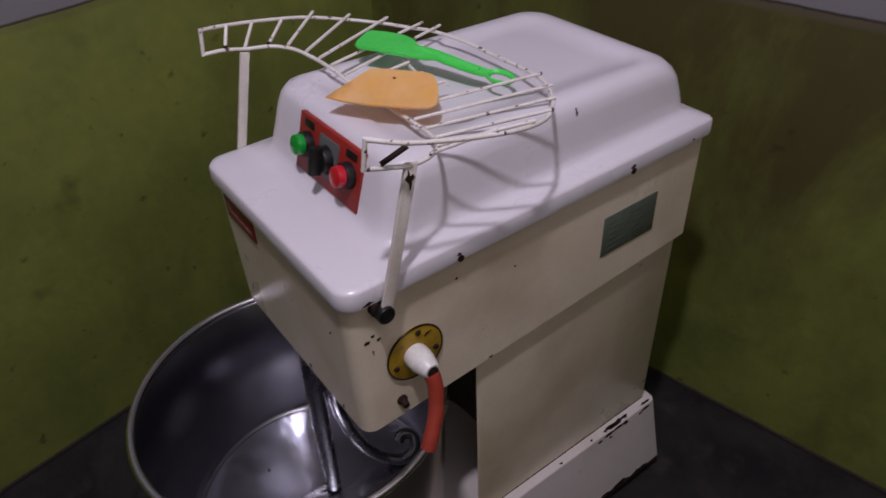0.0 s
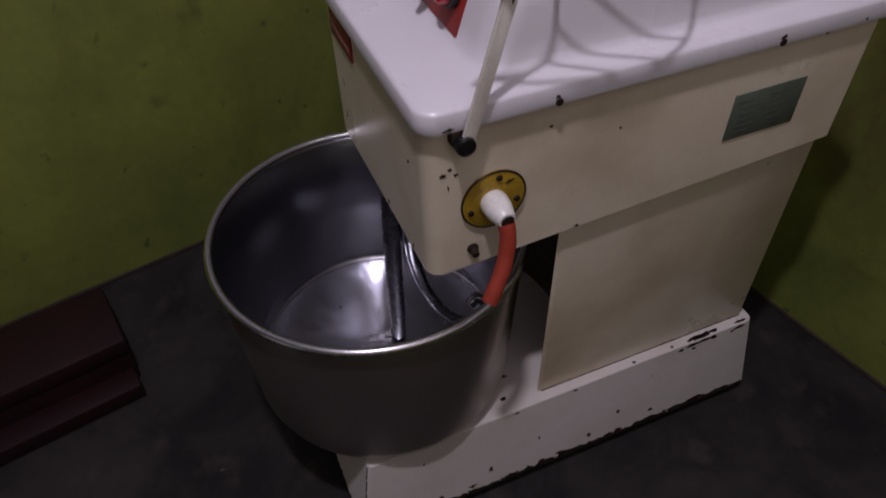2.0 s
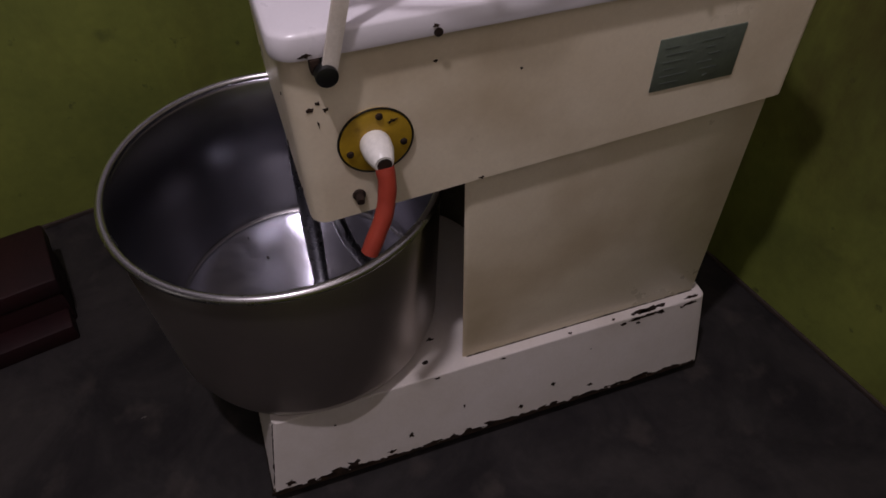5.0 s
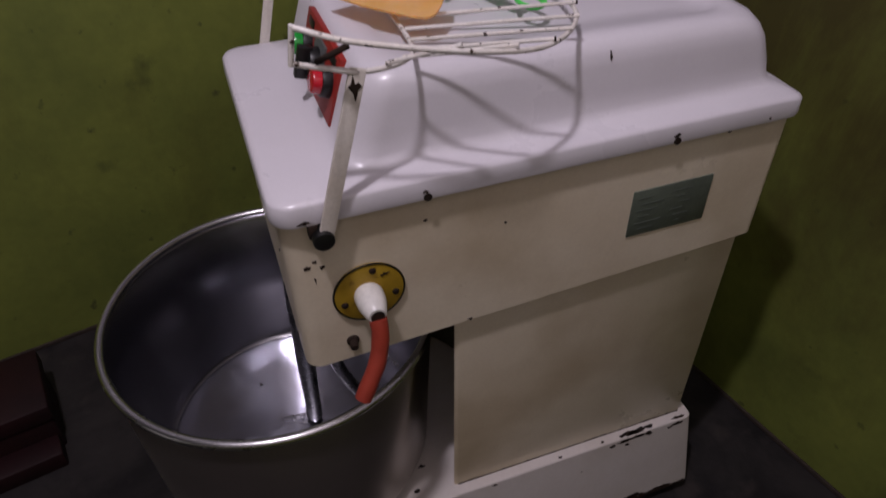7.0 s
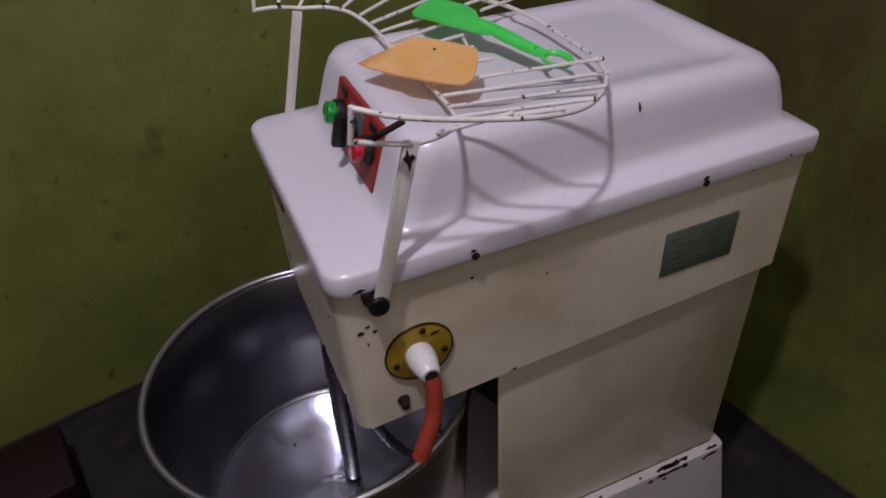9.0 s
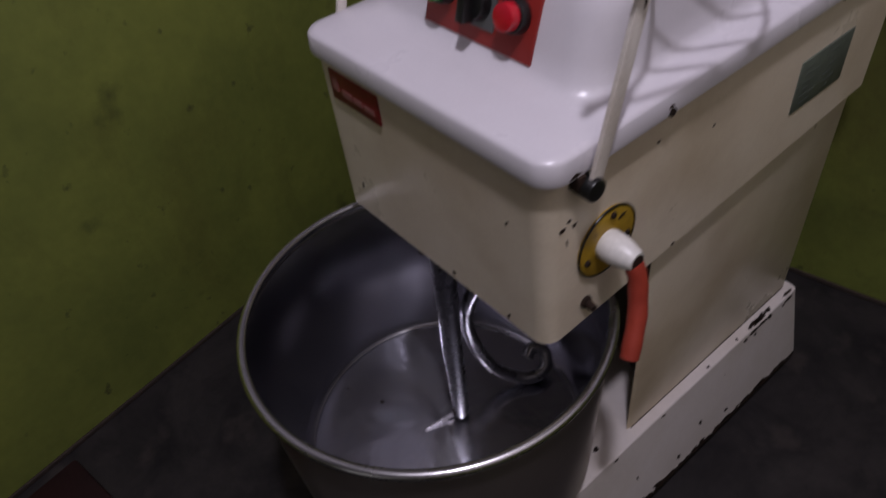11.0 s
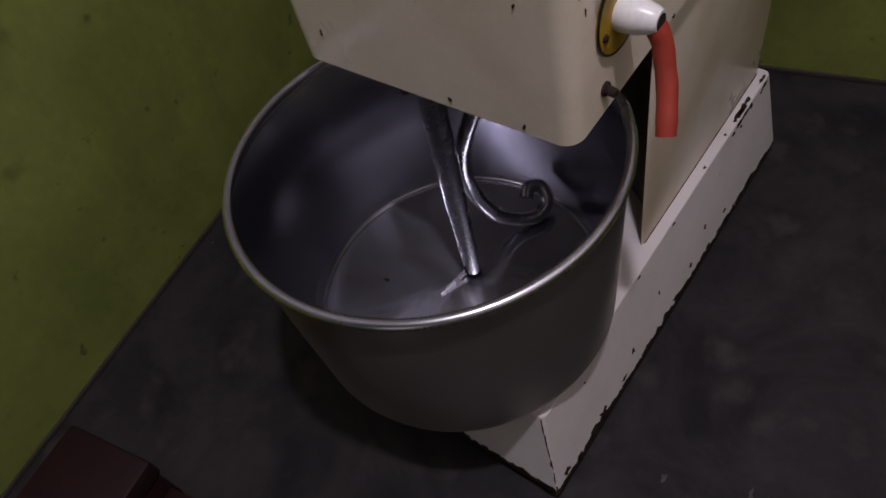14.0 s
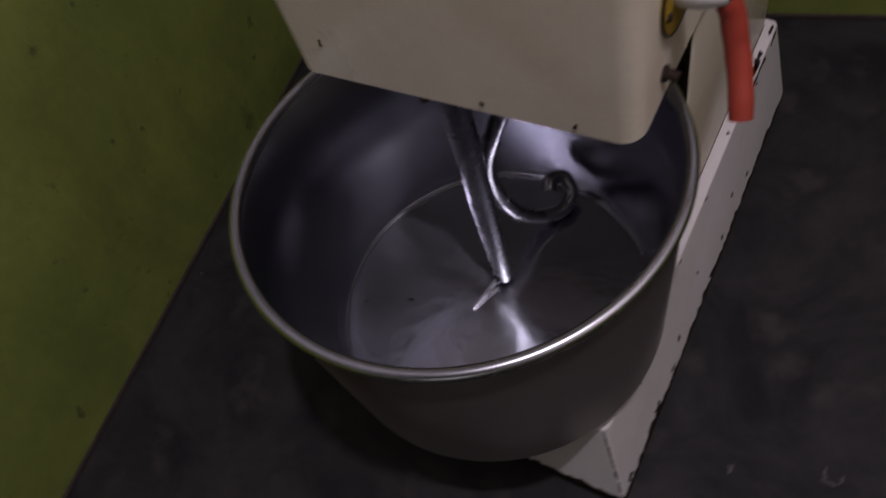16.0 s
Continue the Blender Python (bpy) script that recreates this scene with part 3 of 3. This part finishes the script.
for x0, x1, z0, z1 in ((-0.147, -0.137, 0.716, 0.734), (-0.130, -0.112, 0.713, 0.722), (-0.108, -0.092, 0.713, 0.721), (-0.088, -0.070, 0.712, 0.720)):
    mpart("print_bar", box_bm(CX + x0 + 0.007, CX + x1 + 0.007, 0.1456, 0.147, z0 + 0.001, z1), M_STICKTXT, stick, smooth=0)

# bowl height dial with white knob and red hose handle
disc = mpart("dial", cyl((HX1 - 0.002, 0.232, 0.638), (HX1 + 0.003, 0.232, 0.638), 0.0405, 0.0405, 48, 0.001), M_YELLOW, label="worn yellow dial disc")
mpart("dial_edge", tube([(HX1 + 0.0026, 0.232 + 0.0405 * math.cos(a), 0.638 + 0.0405 * math.sin(a)) for a in [2 * math.pi * k / 56 for k in range(57)]], 0.0013, 6), M_BLACK, disc)
for a in (80, 200, -15):
    mpart("screw", cyl((HX1 + 0.002, 0.232 + 0.031 * math.cos(radians(a)), 0.638 + 0.031 * math.sin(radians(a))),
                       (HX1 + 0.0055, 0.232 + 0.031 * math.cos(radians(a)), 0.638 + 0.031 * math.sin(radians(a))), 0.0042, 0.0036, 12, 0.0008), M_RUST, disc)
for a, q in ((50, 0.029),):
    mpart("scratch", chip(rng, (HX1 + 0.0034, 0.232 + q * math.cos(radians(a)), 0.638 + q * math.sin(radians(a))), (0, 1, 0.3), (0, -0.3, 1), 0.006, 0.0025), M_RUST, disc)
knob = mpart("knob", tube([(HX1 + q, 0.230, 0.637) for q in (0.001, 0.006, 0.010, 0.021, 0.035, 0.039, 0.041)], 0.02, 28, rs=[0.0152, 0.0168, 0.0170, 0.0164, 0.0126, 0.0110, 0.0096]),
             M_WHITEPL, label="white conical plastic knob")
# dark plug on the tip, with the hole's shade as its colour
mpart("dark_bore_plug", cyl((HX1 + 0.036, 0.2305, 0.636), (HX1 + 0.0418, 0.2305, 0.636), 0.0080, 0.0080, 16), M_RUST, knob)
hose_path = spline([(HX1 + 0.037, 0.231, 0.630), (HX1 + 0.043, 0.231, 0.616), (HX1 + 0.048, 0.228, 0.598), (HX1 + 0.055, 0.221, 0.578), (HX1 + 0.062, 0.209, 0.558), (HX1 + 0.067, 0.199, 0.541)], 8)
hose = mpart("handle", tube(hose_path, 0.01, 18, rs=[0.0099 + 0.00022 * math.sin(k * 0.6) for k in range(len(hose_path))]), M_HOSE, label="bent red rubber hose handle")
mpart("stud", tube([(HX1 - 0.004, 0.207, 0.567), (HX1 + 0.003, 0.207, 0.567), (HX1 + 0.004, 0.207, 0.567), (HX1 + 0.013, 0.206, 0.566)], 0.007, 10, rs=[0.0075, 0.0075, 0.0052, 0.0046]), M_RUST, housing)

# bowl on its turntable
BX, BY = -0.2215, 0.127
mpart("turntable", revolve([(0, 0.158), (0.11, 0.158), (0.115, 0.161), (0.115, 0.170), (0.10, 0.174), (0, 0.174)], 48, BX, BY), M_BLACK)
bowl = mpart("bowl", revolve([(0, 0.170), (0.172, 0.170), (0.194, 0.1735), (0.207, 0.183), (0.213, 0.202), (0.219, 0.320), (0.2260, 0.469), (0.2240, 0.473), (0.2210, 0.469),
                              (0.2145, 0.320), (0.2085, 0.224), (0.203, 0.209), (0.196, 0.2045), (0.150, 0.203), (0.06, 0.2035), (0.03, 0.206), (0, 0.207)], 128, BX, BY),
             M_STEEL, label="stainless steel mixing bowl, scuffed inside", smooth=50)
bowl.data.materials.append(M_STEEL_IN)
for f in bowl.data.polygons:
    out = Vector((f.center.x - BX, f.center.y - BY, 0)).normalized()
    if f.center.z > 0.2 and (f.normal.dot(out) < -0.2 or f.normal.z > 0.5):
        f.material_index = 1
mpart("bowl_floor", revolve([(0.1975, 0.2052), (0.150, 0.2038), (0.06, 0.2043), (0.03, 0.2068), (0, 0.2078)], 96, BX, BY), M_FLOORSTEEL, bowl, "scuffed brushed steel bowl bottom", smooth=80)
mpart("rim", revolve([(0.2265 + 0.0064 * math.cos(a), 0.4775 + 0.0064 * math.sin(a)) for a in [2 * math.pi * k / 14 for k in range(15)]], 128, BX, BY), M_ROD, bowl, "rolled steel rim", smooth=80)

mpart("weld_seam", revolve([(0.1985 + 0.0022 * math.cos(a), 0.2068 + 0.0022 * math.sin(a)) for a in [2 * math.pi * k / 10 for k in range(11)]], 128, BX, BY), M_ROD, bowl, "bright weld seam round the bottom", smooth=80)
for x, y, su, sv in ((-0.324, 0.083, 0.005, 0.003), (-0.382, 0.058, 0.002, 0.002)):
    mpart("pit", chip(rng, (x, y, 0.2050), (1, 0, 0), (0, 1, 0), su, sv), M_RUST, bowl)

# breaker bar with its wiper, and the spiral hook
bar = mpart("breaker_bar", tube([(-0.228, 0.167, 0.536), (-0.227, 0.165, 0.50), (-0.224, 0.160, 0.36), (-0.220, 0.157, 0.216), (-0.220, 0.157, 0.211)], 0.013, 20, rs=[0.0150, 0.0150, 0.0142, 0.0118, 0.0105]), M_TOOL, label="straight steel breaker bar")
mpart("wiper", box_bm(-0.0012, 0.0012, -0.052, 0.0, -0.004, 0.006), M_ROD, bar, smooth=0).matrix_local = pose(-0.223, 0.150, 0.216, 12, 0, -16)
for k in range(4):
    mpart("weld", cyl((-0.2225, 0.1475, 0.215 + 0.004 * k), (-0.2230, 0.1445, 0.216 + 0.004 * k), 0.003, 0.002, 8), M_RUST, bar)
hook_pts = [(-0.180, 0.203, 0.545), (-0.188, 0.197, 0.510), (-0.208, 0.188, 0.455), (-0.228, 0.192, 0.395), (-0.235, 0.202, 0.340), (-0.230, 0.213, 0.292), (-0.220, 0.233, 0.246),
            (-0.204, 0.256, 0.224), (-0.188, 0.276, 0.219), (-0.184, 0.300, 0.227), (-0.200, 0.311, 0.243), (-0.212, 0.298, 0.248), (-0.208, 0.284, 0.241)]
mpart("spiral_hook", tube(spline(hook_pts, 8), 0.0098, 18), M_TOOL, label="spiral steel kneading hook")
mpart("spindle", cyl((-0.19, 0.215, 0.529), (-0.19, 0.215, 0.540), 0.034, 0.034, 32, 0.001), M_RUST, housing)
for x, y in ((CX - 0.03, 0.157), (CX + 0.045, 0.165)):
    mpart("bolt", cyl((x, y, 0.525), (x, y, 0.535), 0.005, 0.005, 10), M_RUST, housing)

# raised wire guard on two flat posts
GX = -0.228
for sx in (-1, 1):
    x = GX + (0.2035 if sx > 0 else -0.1845)
    a, b = Vector((x, 0.189, 0.728)), Vector((x, 0.240 if sx > 0 else 0.236, 0.911 if sx > 0 else 0.9075))
    d = (b - a).normalized()
    n = Vector((0, d.z, -d.y))
    bm = bmesh.new()
    vs = []
    for p in (a, b):
        for q in ((-0.0076, 0.0076) if sx > 0 else (-0.0062, 0.0062)):
            for w in (-0.0022, 0.0022):
                vs.append(bm.verts.new(p + n * q + Vector((w, 0, 0))))
    bmesh.ops.convex_hull(bm, input=bm.verts[:])
    bmesh.ops.bevel(bm, geom=bm.edges[:], offset=0.0008, segments=1, affect="EDGES")
    post = mpart("guard_post", bm, M_POST, label="flat white-painted guard post")
    mpart("pivot_bolt", cyl((x - sx * 0.014, 0.189, 0.737), (x + sx * 0.007, 0.189, 0.737), 0.0112, 0.0112, 20, 0.002), M_BLACK, post, "dark pivot bolt head")
    mpart("spacer", box_bm(min(x - sx * 0.016, x - sx * 0.003), max(x - sx * 0.016, x - sx * 0.003), 0.176, 0.186, 0.735, 0.752, 0.002), M_RUST, post)
    mpart("paint_chip", chip(rng, a + d * 0.172 + Vector((sx * 0.0022, 0, 0)), (0, sx, 0.2), (0, 0, 1), 0.006, 0.012), M_RUST, post)

OUT = [(0.208, 0.189, 0.957), (0.226, 0.225, 0.948), (0.238, 0.285, 0.936), (0.240, 0.350, 0.923), (0.222, 0.405, 0.910), (0.186, 0.450, 0.901),
       (0.150, 0.479, 0.896), (0.117, 0.495, 0.893), (0.060, 0.509, 0.887)]
INN = [(0.206, 0.184, 0.926), (0.204, 0.212, 0.916), (0.203, 0.243, 0.907), (0.192, 0.274, 0.902), (0.172, 0.296, 0.897), (0.146, 0.307, 0.891),
       (0.117, 0.313, 0.888), (0.085, 0.316, 0.886), (0.050, 0.317, 0.885), (0.018, 0.317, 0.885)]


def both(half, mid, lift):
    """The wire on both sides; lift shifts the far side to fit the camera's view."""
    far = [(GX - 0.955 * x, y, z + d) for (x, y, z), d in zip(half, lift)]
    return [(GX + x, y, z) for x, y, z in half] + mid + far[::-1]


out_pts = spline(both(OUT, [(GX, 0.512, 0.885)], (-0.011, -0.010, -0.009, -0.008, -0.007, -0.006, -0.006, -0.003, 0)), 6)
inn_pts = spline(both(INN, [], (-0.011, -0.002, 0.0005, 0.004, 0.005, 0.006, 0.005, 0.003, 0, 0)), 6)
guard = mpart("bowl_guard", tube(out_pts, 0.0026, 10), M_WIRE, label="bent white wire guard, paint flaking")
mpart("inner_wire", tube(inn_pts, 0.0026, 10), M_WIRE, guard)
for sx in (-1, 1):
    mpart("end_wire", tube([(GX + sx * q * (0.955 if sx < 0 else 1), y, z - (0.011 if sx < 0 else 0)) for q, y, z in ((0.206, 0.184, 0.924), (0.208, 0.189, 0.959))], 0.0026, 10), M_WIRE, guard)
AT = [((0.204, 0.208, 0.918), (0.219, 0.210, 0.952)), ((0.203, 0.238, 0.909), (0.233, 0.256, 0.943)), ((0.196, 0.267, 0.903), (0.240, 0.318, 0.930)),
      ((0.182, 0.287, 0.899), (0.235, 0.372, 0.919)), ((0.158, 0.303, 0.893), (0.212, 0.420, 0.907)), ((0.128, 0.311, 0.889), (0.184, 0.452, 0.901)),
      ((0.098, 0.315, 0.887), (0.150, 0.479, 0.896)), ((0.066, 0.317, 0.886), (0.112, 0.497, 0.893))]
FAR = [((0.423, 0.214, 0.914), (0.444, 0.230, 0.938)), ((0.422, 0.240, 0.908), (0.451, 0.269, 0.930)), ((0.413, 0.269, 0.906), (0.455, 0.314, 0.920)),
       ((0.396, 0.292, 0.903), (0.454, 0.360, 0.913)), ((0.371, 0.306, 0.898), (0.437, 0.409, 0.902)), ((0.347, 0.312, 0.894), (0.404, 0.452, 0.896)),
       ((0.322, 0.315, 0.891), (0.362, 0.484, 0.892)), ((0.291, 0.317, 0.887), (0.335, 0.497, 0.892))]
LIFT = Vector((0, 0, 0.0042))
for k, (a, b) in enumerate(AT):
    a, b = Vector(a) + LIFT + Vector((GX, 0, 0)), Vector(b) + LIFT + Vector((GX, 0, 0))
    b = b + (b - a).normalized() * 0.003
    if k > 1:
        mpart("bar", tube([a, b], 0.0021, 8), M_WIRE, guard)
        if k % 3 == 1:
            mpart("rust_spot", tube([b - (b - a).normalized() * 0.0015, b + (b - a).normalized() * 0.0004], 0.0024, 8), M_RUST, guard)
for k, (a, b) in enumerate(FAR):
    a, b = Vector((-a[0], a[1], a[2])), Vector((-b[0], b[1], b[2]))
    if k > 2:
        a, b = a + LIFT, b + LIFT + (b - a).normalized() * 0.010
    if k >= 6:
        # rods that broke in the middle
        mpart("broken_bar", tube([a, a.lerp(b, 0.36 + 0.05 * (k - 6))], 0.0021, 8), M_WIRE, guard)
        mpart("broken_bar", tube([a.lerp(b, 0.72), b], 0.0021, 8), M_WIRE, guard)
    else:
        mpart("bar", tube([a, b], 0.0023, 8), M_WIRE, guard)
    if k in (0, 2):
        mpart("rust_spot", tube([a.lerp(b, 0.02), a.lerp(b, 0.14)], 0.0030, 8), M_RUST, guard)
for x0, y0, x1, y1 in ((0.032, 0.317, 0.045, 0.40), (-0.032, 0.317, -0.035, 0.40), (0.0, 0.317, 0.004, 0.395)):
    mpart("broken_bar", tube([(GX + x0, y0, 0.891), (GX + x1, y1, 0.894)], 0.0021, 8), M_WIRE, guard)
mpart("cross_wire", tube([(GX - 0.055, 0.405, 0.890), (GX + 0.005, 0.392, 0.887)], 0.0021, 8), M_WIRE, guard)
mpart("brace", tube([(GX + 0.203, 0.205, 0.922), (GX + 0.211, 0.232, 0.936)], 0.0030, 8), M_RUST, guard)

# ---- loose things ----
# spatula lying on the guard
SP = [(-0.333, 0.364), (-0.342, 0.366), (-0.351, 0.375), (-0.361, 0.389), (-0.369, 0.403), (-0.367, 0.410), (-0.348, 0.424), (-0.324, 0.435), (-0.303, 0.437), (-0.288, 0.432), (-0.277, 0.431), (-0.262, 0.438),
      (-0.245, 0.444), (-0.204, 0.455), (-0.176, 0.464), (-0.166, 0.463), (-0.164, 0.456), (-0.170, 0.449), (-0.190, 0.439), (-0.225, 0.427), (-0.238, 0.424), (-0.245, 0.413), (-0.256, 0.405), (-0.282, 0.391), (-0.310, 0.377)]
spat = link("spatula", outline(SP, 0.899, 0.904, bend=lambda x, y: 0.02 * max(0, -0.26 - x) - 0.11 * max(0, x + 0.26), bevel=0.0012), M_SPAT)
spat.matrix_world = Matrix.Identity(4)
tagged(spat, "bright green plastic spatula lying on the wire guard", "spatula")
ring_c = Vector((-0.152, 0.464, 0.8915))
link("ring", tube([ring_c + Vector((0.0175 * math.cos(a) * 1.15, 0.0135 * math.sin(a), -0.0008)) for a in [2 * math.pi * k / 40 for k in range(41)]], 0.0038, 8, 0.7), M_SPAT, spat, "hanging ring of the handle")
link("rib", tube([(-0.275, 0.420, 0.9042), (-0.235, 0.433, 0.9015), (-0.180, 0.452, 0.8955)], 0.0035, 8, 0.6), M_SPAT, spat)

# dough scraper resting across the bars
SC = [(-0.231, 0.257), (-0.233, 0.278), (-0.237, 0.313), (-0.238, 0.327), (-0.232, 0.333), (-0.219, 0.343), (-0.202, 0.356), (-0.183, 0.370), (-0.172, 0.375), (-0.154, 0.368), (-0.136, 0.356), (-0.125, 0.346), (-0.124, 0.336), (-0.134, 0.324), (-0.154, 0.306), (-0.181, 0.284), (-0.213, 0.265)]


def curl(x, y):
    """The blade rises from its straight front edge and then runs level."""
    return 0.22 * min(max(-0.594 * (x + 0.229) + 0.805 * (y - 0.256), 0.0), 0.065)


scr = link("dough_scraper", outline(SC, 0.8990, 0.9015, bend=curl, bevel=0.0006), M_SCRAPER, smooth=60)
link("dark_speck", chip(rng, (-0.200, 0.337, 0.9121), (1, 0, 0), (0, 1, 0), 0.0035, 0.002), M_RUST, scr)
tagged(scr, "amber plastic dough scraper lying bent on the wire guard", "scraper")

# dark red wooden block by the wall
stand = new("wooden_block")
stand.location = (-0.557, -0.478, FLOOR)
tagged(stand, "dark red painted wooden step block on the floor", "block")


def spart(name, bm, label=""):
    ob = link(name, bm, M_BOX, stand, label)
    return ob


spart("top_board", box_bm(-0.085, 0.085, -0.26, 0.16, 0.085, 0.125, 0.006))
spart("body", box_bm(-0.075, 0.080, -0.25, 0.155, 0.0, 0.086, 0.004))
spart("skirting_board", box_bm(0.079, 0.132, -0.24, 0.15, 0.0, 0.04, 0.004))
stand.rotation_euler = (0, 0, radians(11))

# mould spots and stains on the side wall, scuffs on the floor
WN = Vector((0.9806, 0.1961, 0))
WU = Vector((-0.1961, 0.9806, 0))
TO_ROOM = ROOM.inverted()


def wall_mark(y, z, su, sv, material, name="mould_spot"):
    x = -0.88 - 0.2 * y
    ob = link(name, chip(rng, (x + 0.0003, y, z), WU, (0, 0, 1), su, sv), material, wall_side)
    ob.matrix_parent_inverse = TO_ROOM


for y, z, su, sv in ((-0.051, 0.352, 0.006, 0.006), (-0.044, 0.340, 0.004, 0.008), (-0.141, 0.378, 0.004, 0.003), (-0.121, 0.345, 0.005, 0.004), (0.423, 0.156, 0.006, 0.004),
                     (0.198, 0.135, 0.005, 0.006), (-0.206, 0.198, 0.006, 0.006), (-0.168, 0.224, 0.007, 0.006), (-0.154, 0.517, 0.003, 0.005), (0.077, 0.283, 0.004, 0.005),
                     (-0.30, 0.45, 0.004, 0.004), (-0.10, 0.60, 0.004, 0.003), (0.02, 0.44, 0.003, 0.003)):
    wall_mark(y, z, su * 1.25, sv * 1.25, M_MOULD)
for y, z, su, sv in ((-0.076, 0.139, 0.016, 0.014), (-0.062, 0.150, 0.010, 0.007), (-0.042, 0.095, 0.005, 0.012), (-0.151, 0.215, 0.010, 0.009), (-0.231, 0.584, 0.010, 0.014), (-0.101, 0.471, 0.008, 0.012), (0.30, 0.30, 0.012, 0.008)):
    wall_mark(y, z, su, sv, M_STAIN, "stain")
drip = link("stain", chip(rng, (-0.88 - 0.2 * 0.34 + 0.0003, 0.34, 0.11), WU, (0, 0, 1), 0.012, 0.075), M_STAIN, wall_side)
drip.matrix_parent_inverse = TO_ROOM
M_SCUFF = mat("pale_cement_scuff", (0.075, 0.066, 0.06), (0.05, 0.044, 0.04), rough=0.8, scale=60, fine=300)
floor_ob = bpy.data.objects["floor"]
for x, y, su, sv in ((0.107, 0.108, 0.005, 0.007), (-0.235, -0.20, 0.002, 0.006), (-0.861, 0.071, 0.004, 0.003), (0.216, 0.148, 0.004, 0.013), (0.222, 0.140, 0.012, 0.004), (0.236, 0.150, 0.003, 0.010)):
    ob = link("scuff", chip(rng, (x, y, FLOOR + 0.0002), (1, 0, 0), (0, 1, 0), su, sv), M_SCUFF, floor_ob)
    ob.matrix_parent_inverse = TO_ROOM

# a crumb of white plaster by the wall
crumb_bm = bmesh.new()
bmesh.ops.create_icosphere(crumb_bm, subdivisions=2, radius=0.011)
for v in crumb_bm.verts:
    v.co *= 0.8 + 0.45 * noise.noise(v.co * 160)
    v.co.z *= 0.75
crumb = link("plaster_crumb", crumb_bm, M_WHITEPL, smooth=25)
crumb.location = (-0.936, 0.318, FLOOR + 0.0075)
tagged(crumb, "small white crumb of plaster on the cement floor", "crumb")

# dark dirty joint where the walls meet the floor
M_JOINT = mat("brown_dirty_joint", (0.045, 0.030, 0.022), (0.03, 0.022, 0.018), rough=0.8, scale=20, fine=120, bump=0.3)
for nm, bm in (("trim_side", box_bm(0.0, 0.006, -D, -0.007, 0.0, 0.010, 0.002)), ("trim_back", box_bm(0.0, W, -0.006, 0.0, 0.0, 0.010, 0.002))):
    room_piece(nm, bm, M_JOINT, "dirty brown joint between wall and floor", "trim")
